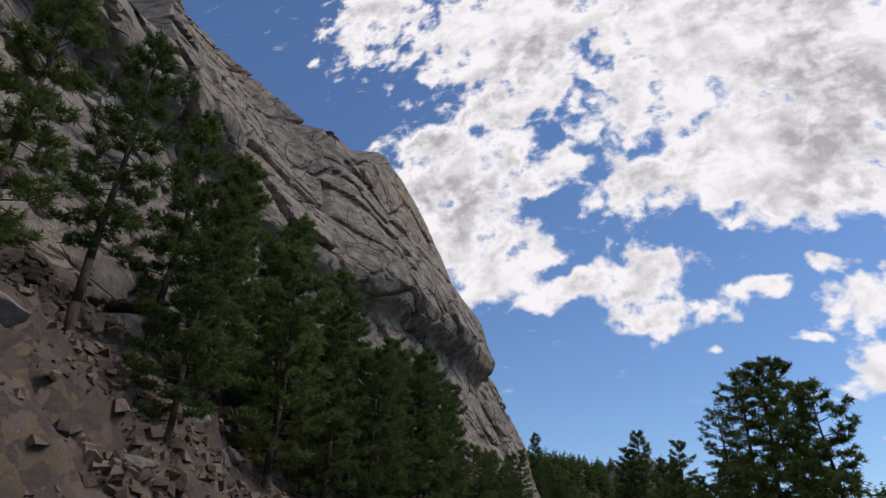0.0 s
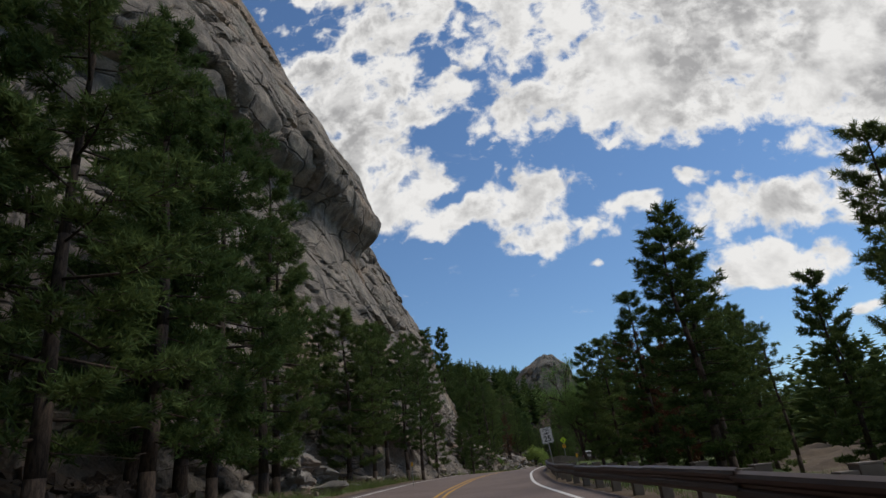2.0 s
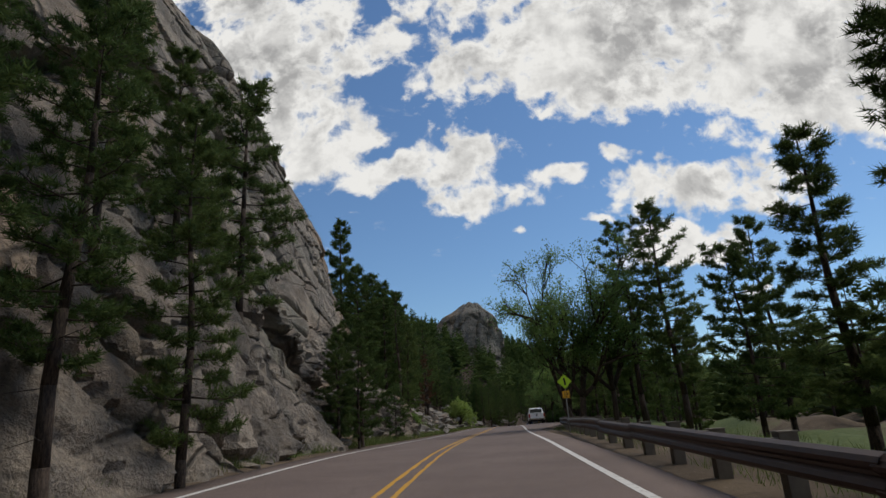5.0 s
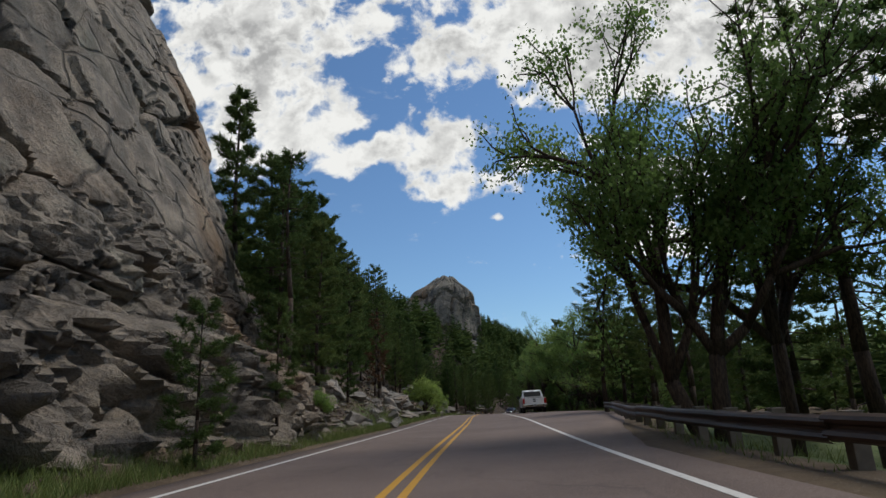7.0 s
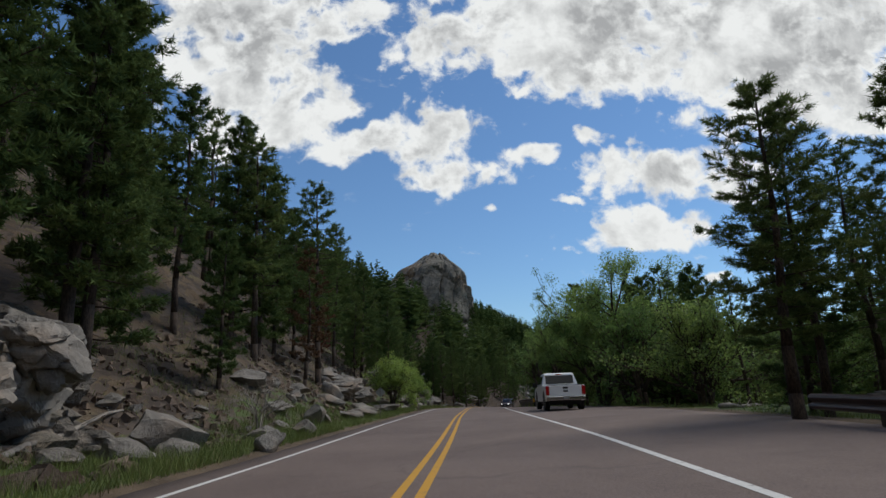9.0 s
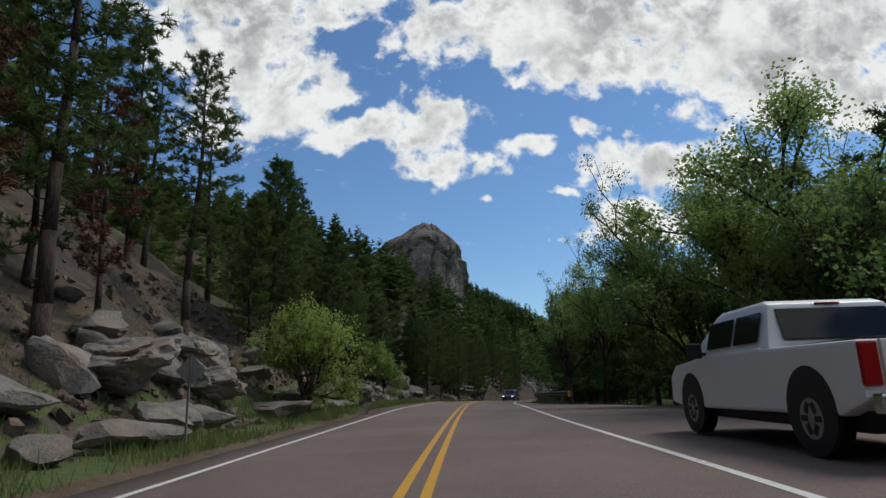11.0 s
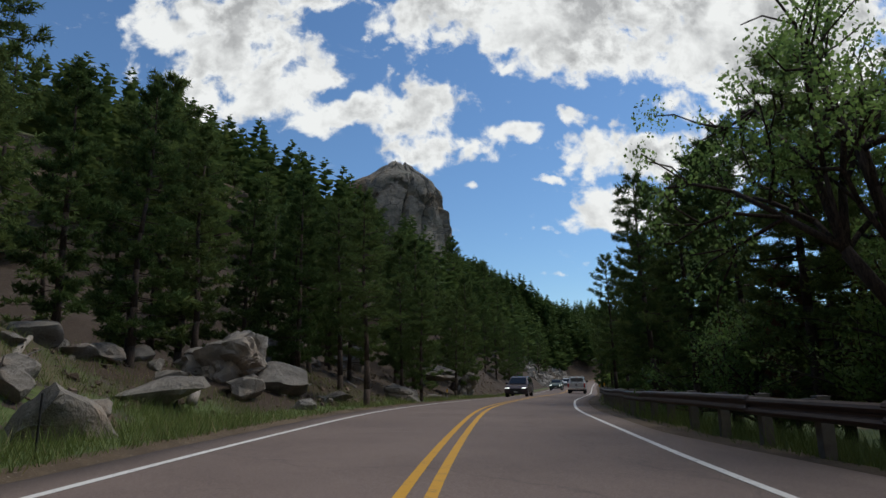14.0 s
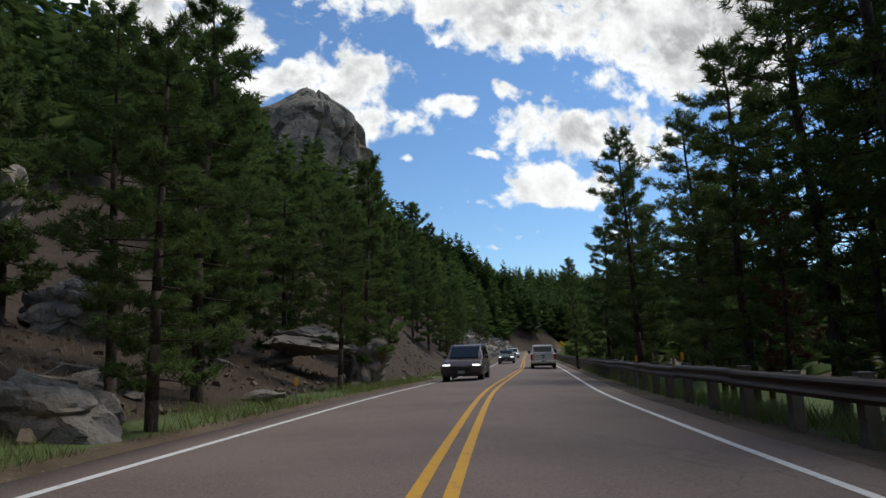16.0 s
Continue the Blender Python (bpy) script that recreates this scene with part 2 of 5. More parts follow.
def paint(base, worn):
    def build(n, p):
        wear = n.noise(p, 7.0, 6, 0.7)
        return n.mix(n.ramp(wear, 0.52, 0.72, 0.0, 0.75), base, worn), n.noise(p, 60.0, 2)
    return build


def earth(n, p):
    turf = n.node("ShaderNodeAttribute", attribute_name="turf").outputs["Fac"]
    mid, small = n.noise(p, 0.5, 6, 0.65), n.noise(p, 6.0, 6, 0.7)
    dirt = n.mix(n.ramp(mid, 0.3, 0.7), (0.062, 0.042, 0.026), (0.13, 0.093, 0.058))
    dirt = n.mix(n.ramp(small, 0.5, 0.75, 0.0, 0.6), dirt, (0.045, 0.032, 0.023))
    litter = n.node("ShaderNodeAttribute", attribute_name="litter").outputs["Fac"]
    needles = n.mix(n.ramp(n.noise(p, 26.0, 4, 0.7), 0.35, 0.7), (0.026, 0.018, 0.012), (0.075, 0.048, 0.030))
    dirt = n.mix(n.ramp(n.math("ADD", litter, n.math("MULTIPLY_ADD", mid, 0.5, -0.25)), 0.3, 0.7), dirt, needles)
    dirt = n.mix(n.ramp(n.noise(p, 18.0, 3, 0.6), 0.62, 0.72, 0.0, 0.7), dirt, (0.30, 0.26, 0.21))
    green = n.mix(n.ramp(small, 0.3, 0.7), (0.05, 0.075, 0.02), (0.10, 0.125, 0.04))
    c = n.mix(n.ramp(n.math("ADD", turf, n.math("MULTIPLY_ADD", mid, 0.8, -0.4)), 0.35, 0.65), dirt, green)
    stony = n.node("ShaderNodeAttribute", attribute_name="stone").outputs["Fac"]
    chunk = n.node("ShaderNodeTexVoronoi")
    jostle = n.node("ShaderNodeVectorMath", "MULTIPLY_ADD")
    wob = n.node("ShaderNodeTexNoise")
    n.put(wob.inputs["Vector"], p)
    wob.inputs["Scale"].default_value = 2.5
    wob.inputs["Detail"].default_value = 4.0
    n.put(jostle.inputs[0], wob.outputs["Color"])
    jostle.inputs[1].default_value = (0.7, 0.7, 0.7)
    n.put(jostle.inputs[2], p)
    n.put(chunk.inputs["Vector"], jostle.outputs[0])
    chunk.inputs["Scale"].default_value = 2.6
    lump = n.node("ShaderNodeSeparateColor")
    n.put(lump.inputs[0], chunk.outputs["Color"])
    rock = n.mix(n.ramp(lump.outputs[0], 0.3, 1.0), (0.050, 0.037, 0.029), (0.105, 0.080, 0.062))
    rock = n.mix(n.ramp(small, 0.4, 0.7, 0.0, 0.6), rock, (0.09, 0.07, 0.055))
    c = n.mix(n.ramp(n.math("ADD", stony, n.math("MULTIPLY_ADD", lump.outputs[1], 0.9, -0.45)), 0.4, 0.55), c, rock)
    rise = n.math("MULTIPLY", n.math("MULTIPLY", lump.outputs[2], stony), 1.2)
    return c, n.math("ADD", rise, n.math("ADD", mid, n.math("MULTIPLY", small, 0.4)))


def foliage(dark, light, scale=1.2):
    def build(n, p):
        island = n.node("ShaderNodeNewGeometry").outputs["Random Per Island"]
        c = n.mix(n.math("MULTIPLY_ADD", island, 0.6, n.math("MULTIPLY", n.noise(p, scale, 3), 0.5)), dark, light)
        tone = n.node("ShaderNodeHueSaturation")
        n.put(tone.inputs["Hue"], n.math("MULTIPLY_ADD", per_object(n), -0.03, 0.51))
        n.put(tone.inputs["Value"], n.math("MULTIPLY_ADD", per_object(n), 0.5, 0.92))
        n.put(tone.inputs["Color"], c)
        return tone.outputs[0], None
    return build


def bark(n, p):
    long = n.node("ShaderNodeMapping")
    n.put(long.inputs["Vector"], p)
    long.inputs["Scale"].default_value = (1, 1, 0.25)
    ridge = n.noise(long.outputs[0], 22.0, 6, 0.7, 0.4)
    return n.mix(n.ramp(ridge, 0.35, 0.65), (0.026, 0.019, 0.015), (0.085, 0.060, 0.044)), ridge


def plain(colour, vary=0.25, scale=8.0):
    def build(n, p):
        f = n.noise(p, scale, 5, 0.65)
        return n.mix(n.ramp(f, 0.3, 0.75, 0.0, vary), colour, tuple(0.45 * v for v in colour)), f
    return build


material("granite", granite, 0.9, 1.0, 0.4)
material("dome_granite", dome_granite, 0.9, 1.0, 0.4)
material("loose_rock", loose_rock, 0.9, 1.0, 0.15)
material("brown_rock", brown_rock, 0.95, 1.0, 0.10)
material("asphalt", asphalt, 0.85, 0.4, 0.006, specular=0.25)
material("white_paint", paint((0.62, 0.60, 0.57), (0.20, 0.18, 0.17)), 0.7, 0.2, 0.004)
material("yellow_paint", paint((0.52, 0.27, 0.02), (0.20, 0.13, 0.06)), 0.7, 0.2, 0.004)
material("earth", earth, 0.95, 0.8, 0.12)
material("needles", foliage((0.030, 0.054, 0.021), (0.122, 0.168, 0.050)), 0.8, specular=0.06, through_light=0.32)
material("dry_needles", foliage((0.07, 0.04, 0.022), (0.17, 0.085, 0.045)), 0.8, specular=0.1)
material("leaves", foliage((0.085, 0.15, 0.038), (0.205, 0.29, 0.085)), 0.5, specular=0.3, through_light=0.72)
material("wood_leaves", foliage((0.075, 0.135, 0.034), (0.18, 0.26, 0.07)), 0.5, specular=0.25, through_light=0.55)
material("bright_leaves", foliage((0.10, 0.18, 0.036), (0.23, 0.32, 0.075)), 0.5, specular=0.35, through_light=0.55)
material("grass_blades", foliage((0.05, 0.085, 0.02), (0.15, 0.185, 0.055), 0.6), 0.7, through_light=0.3)
material("straw", foliage((0.17, 0.13, 0.06), (0.30, 0.25, 0.13), 0.6), 0.8)
material("bark", bark, 0.95, 0.8, 0.03)
material("dead_wood", plain((0.30, 0.26, 0.22), 0.6), 0.9, 0.4, 0.02)
material("rail_steel", plain((0.085, 0.05, 0.036), 0.6, 3.0), 0.5, 0.2, 0.004, metal=0.5, specular=0.5)
material("galvanised", plain((0.34, 0.33, 0.31), 0.4, 4.0), 0.45, metal=0.7)
material("post_wood", plain((0.19, 0.165, 0.135), 0.6, 5.0), 0.9, 0.5, 0.01)
material("sign_white", plain((0.78, 0.78, 0.76), 0.12), 0.45)
material("sign_black", plain((0.015, 0.015, 0.015), 0.1), 0.5)
material("sign_lime", plain((0.50, 0.72, 0.03), 0.1), 0.45)
material("sign_yellow", plain((0.78, 0.40, 0.02), 0.12), 0.45)
material("sign_back", plain((0.30, 0.30, 0.29), 0.3), 0.5, metal=0.5)
material("orange_plastic", plain((0.62, 0.13, 0.04), 0.2), 0.5)
material("truck_silver", plain((0.50, 0.50, 0.49), 0.08), 0.3, metal=0.3, specular=0.5)
material("car_white", plain((0.78, 0.78, 0.77), 0.06), 0.28, specular=0.5)
material("car_maroon", plain((0.07, 0.05, 0.052), 0.1), 0.25, metal=0.3, specular=0.5)
material("car_green", plain((0.06, 0.085, 0.07), 0.1), 0.25, metal=0.3, specular=0.5)
material("dark_glass", plain((0.012, 0.013, 0.015), 0.05), 0.06, specular=0.3)
material("black_trim", plain((0.018, 0.018, 0.018), 0.2), 0.6)
material("tyre_rubber", plain((0.014, 0.014, 0.014), 0.2), 0.85)
material("chrome", plain((0.6, 0.6, 0.6), 0.1), 0.15, metal=1.0)
material("red_lens", plain((0.35, 0.012, 0.012), 0.1), 0.2)
lamp = bpy.data.materials.new("lit_headlamp")
lamp.use_nodes = True
lamp.node_tree.nodes["Principled BSDF"].inputs["Emission Color"].default_value = (1, 0.97, 0.9, 1)
lamp.node_tree.nodes["Principled BSDF"].inputs["Emission Strength"].default_value = 2.5
MATS["lit_headlamp"] = lamp

# ---- building helpers ----


def empty(name, place=(0, 0, 0), turn=0.0, label="", category="", group="", kind=""):
    ob = new(name)
    ob.empty_display_size = 0.1
    ob.matrix_basis = pose(*place, 0, 0, turn)
    return tagged(ob, label, category, group, kind)


def part(name, bm, mat, parent=None, label="", smooth=False):
    """Links a bmesh as one mesh object, under a thing or a part of it."""
    me = bpy.data.meshes.new(name)
    bm.to_mesh(me)
    bm.free()
    me.materials.append(MATS[mat])
    if smooth:
        me.shade_smooth()
    ob = new(name, me)
    ob.parent = parent
    return tagged(ob, label)


def sheet(name, verts, faces, mat, parent=None, smooth=True):
    """A mesh from arrays of computed vertices and faces."""
    me = bpy.data.meshes.new(name)
    verts, faces = np.asarray(verts, np.float32), np.asarray(faces, np.int32)
    me.vertices.add(len(verts))
    me.vertices.foreach_set("co", verts.ravel())
    me.loops.add(faces.size)
    me.loops.foreach_set("vertex_index", faces.ravel())
    me.polygons.add(len(faces))
    me.polygons.foreach_set("loop_start", np.arange(0, faces.size, faces.shape[1], dtype=np.int32))
    me.polygons.foreach_set("use_smooth", np.full(len(faces), smooth))
    me.update(calc_edges=True)
    me.materials.append(MATS[mat])
    ob = new(name, me)
    ob.parent = parent
    return ob


def grid_faces(rows, cols, wrap=False):
    i, j = np.meshgrid(np.arange(rows - 1), np.arange(cols if wrap else cols - 1), indexing="ij")
    a, b = i * cols + j, i * cols + (j + 1) % cols
    return np.stack([a, b, b + cols, a + cols], -1).reshape(-1, 4)


def box(bm, size, place=(0, 0, 0), turn=None, bevel=0.0):
    m = Matrix.Translation(place) @ (turn.to_4x4() if turn else Matrix()) @ Matrix.Diagonal((*size, 1))
    made = bmesh.ops.create_cube(bm, size=1, matrix=m)["verts"]
    if bevel:
        edges = {e for v in made for e in v.link_edges}
        bmesh.ops.bevel(bm, geom=list(edges), offset=bevel, segments=2, affect="EDGES", profile=0.6)


def tube(bm, a, b, ra, rb, sides=8):
    a, b = Vector(a), Vector(b)
    m = Matrix.Translation((a + b) / 2) @ (b - a).to_track_quat("Z", "Y").to_matrix().to_4x4()
    bmesh.ops.create_cone(bm, cap_ends=True, segments=sides, radius1=ra, radius2=rb, depth=(b - a).length, matrix=m)


def hashed(ix, iy, seed):
    h = (ix.astype(np.int64) * 374761393 + iy.astype(np.int64) * 668265263 + seed * 974634777) & 0x7FFFFFFF
    h = ((h ^ (h >> 13)) * 1274126177) & 0x7FFFFFFF
    return ((h ^ (h >> 16)) & 0xFFFF) / 65535.0


def value_noise(x, y, seed=0):
    ix, iy = np.floor(x), np.floor(y)
    fx, fy = x - ix, y - iy
    fx, fy = fx * fx * (3 - 2 * fx), fy * fy * (3 - 2 * fy)
    ix, iy = ix.astype(int), iy.astype(int)
    a, b = hashed(ix, iy, seed), hashed(ix + 1, iy, seed)
    c, d = hashed(ix, iy + 1, seed), hashed(ix + 1, iy + 1, seed)
    return (a + (b - a) * fx) * (1 - fy) + (c + (d - c) * fx) * fy - 0.5


def fbm(x, y, seed=0, octaves=4):
    return sum(value_noise(x * 2**o, y * 2**o, seed + o) / 1.9**o for o in range(octaves))


def cells(x, y, seed=0):
    """Cellular pattern: the distance from the joints, and a number for each block."""
    ix, iy = np.floor(x).astype(int), np.floor(y).astype(int)
    near = np.full(x.shape, 9.0)
    second = near.copy()
    tag = np.zeros(x.shape)
    ox, oy = np.zeros(x.shape), np.zeros(x.shape)
    for dx in (-1, 0, 1):
        for dy in (-1, 0, 1):
            cx, cy = ix + dx, iy + dy
            rx = cx + 0.15 + 0.7 * hashed(cx, cy, seed) - x
            ry = cy + 0.15 + 0.7 * hashed(cx, cy, seed + 7) - y
            dist = np.hypot(rx, ry)
            first = dist < near
            second = np.where(first, near, np.minimum(second, dist))
            tag = np.where(first, hashed(cx, cy, seed + 13), tag)
            ox, oy = np.where(first, rx, ox), np.where(first, ry, oy)
            near = np.where(first, dist, near)
    return second - near, tag, ox, oy


# ---- the road's line: centre and height over y ----
ROAD_Y = np.array([-120, -60, -30, -14, 0, 15.5, 28.5, 40, 50.7, 65, 79.6, 97.3, 120, 138, 151, 164, 176, 188, 193.5, 210, 241, 290, 315, 335, 352])
ROAD_X = np.array([52.0, 19.0, 7.2, 2.8, -0.6, -4.11, -7.51, -8.9, -10.5, -11.34, -10.94, -10.0, -8.37, -7.37, -6.46, -5.36, -4.26, -2.35, -1.33, 3.12, 13.51, 28.63, 37.0, 48.0, 66.0])
ROAD_Z = np.array([-6.0, -4.2, -3.1, -2.6, -2.18, -1.5, -0.87, -0.57, -0.37, 0.05, 0.37, 0.43, 0.55, 0.6, 0.57, 0.59, 0.45, 0.34, 0.2, -0.23, -1.02, -1.55, -1.2, -1.1, -1.0])


def smooth_line(values):
    y = np.arange(-140, 380.01, 1.0)
    v = np.interp(y, ROAD_Y, values)
    v[y < -120] = values[0] + (y[y < -120] + 120) * (values[1] - values[0]) / 60
    k = np.exp(-(np.arange(-12, 13) / 5.0) ** 2)
    return y, np.convolve(np.pad(v, 12, mode="edge"), k / k.sum(), "valid")


LINE_Y, LINE_X = smooth_line(ROAD_X)
LINE_Z = smooth_line(ROAD_Z)[1]
LINE_C = 1 / np.hypot(1, np.gradient(LINE_X, LINE_Y))


def road_x(y):
    return np.interp(y, LINE_Y, LINE_X)


def road_z(y):
    return np.interp(y, LINE_Y, LINE_Z)


def road_cos(y):
    return np.interp(y, LINE_Y, LINE_C)


TILT_Y = [0, 30, 60, 80, 100, 120, 140, 160, 180, 200, 230]
TILT_LEFT = [-0.067, -0.073, -0.058, -0.031, -0.002, 0.015, 0.01, -0.017, -0.021, -0.012, 0.02]
TILT_RIGHT = [-0.002, 0.001, 0.011, 0.043, 0.044, 0.055, 0.038, 0.008, -0.023, -0.042, -0.032]


def road_dip(y, d):
    """The crown of the road, and how far each lane leans on the bends."""
    return -0.012 * np.abs(d) + np.interp(y, TILT_Y, TILT_LEFT) * np.clip(d, -5, 0) + np.interp(y, TILT_Y, TILT_RIGHT) * np.clip(d, 0, 6)


def road_turn(y):
    """The road's heading at y, in degrees for pose()."""
    return math.degrees(math.atan2(-(road_x(y + 1) - road_x(y - 1)), 2.0))


def beside(y, d):
    """x at d metres across the road, to its right, at y."""
    return road_x(y) + d / road_cos(y)


def step(a, b, x):
    s = np.clip((x - a) / (b - a), 0, 1)
    return s * s * (3 - 2 * s)


BANK_Y = [-60, 0, 30, 48, 60, 88, 118, 126, 138, 154, 166, 180, 200, 218, 236, 262, 300, 335, 400]
BANK_K = [0.9, 0.95, 0.75, 0.3, 0.2, 0.2, 0.3, 0.45, 0.78, 0.85, 0.70, 0.34, 0.22, 0.30, 0.72, 0.95, 0.95, 0.8, 0.55]


def pullout(y):
    return np.interp(y, [97, 105, 110, 114, 122, 132, 149, 157, 163, 169, 176, 183], [0, 0.25, 0.48, 0.68, 0.85, 0.97, 1.15, 1.0, 0.78, 0.55, 0.22, 0])


def ground_z(x, y):
    """The height of the ground sheet."""
    x, y = np.asarray(x, float), np.asarray(y, float)
    d = (x - road_x(y)) * road_cos(y)
    left, right = np.maximum(-d - 3.9, 0), np.maximum(d - 3.7, 0)
    k = np.interp(y, BANK_Y, BANK_K)
    bank = 0.08 * np.minimum(left, 2.2) + k * np.maximum(left - 2.2, 0)
    bank = 42 * np.tanh(bank / 42)
    wide = 5.5 * pullout(y)
    r = np.maximum(right - wide, 0)
    drop = -0.06 * np.minimum(r, 1.5) - 0.16 * np.clip(r - 1.5, 0, 9) + 0.02 * np.clip(r - 60, 0, 60) + 0.06 * np.clip(r - 120, 0, 400)
    rough = (fbm(x * 0.13, y * 0.13, 3) * 1.6 + fbm(x * 0.8, y * 0.8, 5, 3) * 0.35) * np.clip((np.maximum(left, r) - 1.2) / 5, 0, 1)
    crags = (0.9 * cells(x / 1.7, y / 2.1, 17)[1] + 0.5 * cells(x / 0.8, y / 0.9, 19)[1] - 0.7) * (1 - step(26, 42, y)) * step(-20, -8, y) * step(1.0, 3.5, left) * (1 - step(14, 22, left))
    bed = -0.07 * (1 - step(0.0, 0.5, left + r + (r > 0) * 0))
    ahead_hill = step(335, 500, y) * (30 + 14 * fbm(x * 0.006, y * 0.006, 9)) + 0.02 * np.clip(y - 480, 0, 900)
    back_hill = step(-70, -260, y) * 25
    return road_z(y) + road_dip(y, np.clip(d, -5, 6)) + 0.045 + bank + drop + rough + crags + bed + ahead_hill + back_hill


# ---- the ground ----
near_d = np.concatenate([np.arange(-46, -18, 1.1), np.arange(-18, -3.6, 0.35), np.arange(-3.6, 3.6, 1.2), np.arange(3.6, 13, 0.35), np.arange(13, 46, 1.2)])
far_d = 46 * 1.16 ** np.arange(0, 29)
all_d = np.concatenate([-far_d[::-1], near_d, far_d])
near_y = np.concatenate([np.arange(-30, -4, 0.8), np.arange(-4, 42, 0.45), np.arange(42, 262, 0.8), np.arange(262, 380, 3.0)])
all_y = np.concatenate([-30 - 4 * 1.2 ** np.arange(30, -1, -1), near_y, 380 + 4 * 1.2 ** np.arange(0, 31)])
gy, gd = np.meshgrid(all_y, all_d, indexing="ij")
gx = beside(np.clip(gy, -120, 350), gd)
gz = ground_z(gx, gy)
ground = sheet("ground", np.stack([gx, gy, gz], -1).reshape(-1, 3), grid_faces(*gy.shape), "earth")
tagged(ground, "reddish dirt and thin grass ground rising beside the road", "ground", kind="structure")
side = np.abs(gd)
turf = np.where(gd < 0, step(4.2, 4.7, side) * (1 - step(6.6, 9.0, side)), step(5.0, 6.0, side - 5.2 * pullout(gy)) * (1 - step(12, 24, side - 5.2 * pullout(gy))) * 0.7 + 0.22)
turf = turf * np.where(gd < 0, (0.35 + 0.65 * step(20, 60, gy)) * (1 - 0.6 * step(182, 194, gy) * step(5.0, 5.6, side)), 1)
turf = np.where((gd < 0) & (side > 6.5) & (gy > 120), np.maximum(turf, 0.34 + 0.12 * step(158, 168, gy)), turf)
turf = np.where((gd < 0) & (side > 9), 0.15 + 0.2 * step(115, 130, gy) + 0.08 * step(158, 168, gy) + 0.35 * step(40, 120, side), turf)
turf = np.where((gd < -5.4) & (gy > 186), turf * (1 - 0.75 * step(184, 192, gy)), turf)
turf = np.where((gy > 330) | (side > 60), 0.5, turf)
turf = np.where((gd < 0) & (side < 18) & (gy > 285) & (gy < 372), 0.12, turf)
stone = np.where((gd < -6.0) & (side < 40), np.interp(gy, [-30, 28, 46, 116, 126, 176, 188, 230], [0.75, 0.7, 0.3, 0.3, 0.6, 0.45, 0.05, 0.05]), 0.0)
mark = ground.data.attributes.new("stone", "FLOAT", "POINT")
mark.data.foreach_set("value", stone.ravel().astype(np.float32))
fallen = ground.data.attributes.new("litter", "FLOAT", "POINT")
fallen.data.foreach_set("value", ((gd < -5.2) * (gd > -40) * step(180, 190, gy)).ravel().astype(np.float32))
attr = ground.data.attributes.new("turf", "FLOAT", "POINT")
attr.data.foreach_set("value", turf.ravel().astype(np.float32))

# ---- the road ----
ry = np.arange(-100, 351, 1.0)


def ribbon(name, ys, lefts, rights, lift, mat, label="", across=2):
    """A strip along the road between two offsets from its centre line."""
    t = np.linspace(0, 1, across)
    d = lefts[:, None] * (1 - t) + rights[:, None] * t
    x = beside(ys[:, None], d)
    crown = road_dip(ys[:, None], d)
    v = np.stack([x, np.broadcast_to(ys[:, None], d.shape), road_z(ys)[:, None] + crown + lift], -1)
    edge = np.concatenate([v[:, :1] - (0, 0, 0.12), v, v[:, -1:] - (0, 0, 0.12)], 1) if across > 2 else v
    ob = sheet(name, edge.reshape(-1, 3), grid_faces(*edge.shape[:2]), mat)
    return tagged(ob, label, kind="structure")


ragged = 0.06 * fbm(ry * 0.7, ry * 0, 21)
road = ribbon("road", ry, -3.95 + ragged, 3.95 + ragged + 5.3 * pullout(ry), 0.045, "asphalt", "worn reddish-grey asphalt road with a pull-out", 14)
for name, at_d, half in (("edge_line", -3.2, 0.06), ("edge_line", 3.2, 0.06)):
    ribbon(name, ry, np.full(ry.shape, at_d - half), np.full(ry.shape, at_d + half), 0.05, "white_paint", "worn white painted edge line on the road")
for at_d in (-0.13, 0.13):
    ribbon("centre_line", ry, np.full(ry.shape, at_d - 0.055), np.full(ry.shape, at_d + 0.055), 0.05, "yellow_paint", "worn yellow painted centre line on the road")

# ---- the granite cliff ----
CLIFF_Z = [-3, 0, 2, 7, 14, 20, 22.6, 23.6, 25, 26.5, 33, 40, 45, 51, 60, 69, 74, 84, 94, 99, 118, 137]
CLIFF_X = [-14.0, -14.9, -15.7, -17.6, -20.6, -22.7, -23.4, -23.3, -21.5, -21.1, -23.8, -28.3, -30.8, -33.4, -38.0, -43.8, -52, -61, -71, -85, -90, -104]
FOOT_Z = [-3, 1, 2.5, 3.5, 4.3, 6, 9, 12, 14, 17, 21, 26, 33, 45, 60, 137]
FOOT_X = [-13.6, -14.2, -14.7, -15.3, -17.4, -18.6, -20.0, -21.2, -22.0, -22.7, -24.4, -26.4, -29.0, -37, -52, -120]


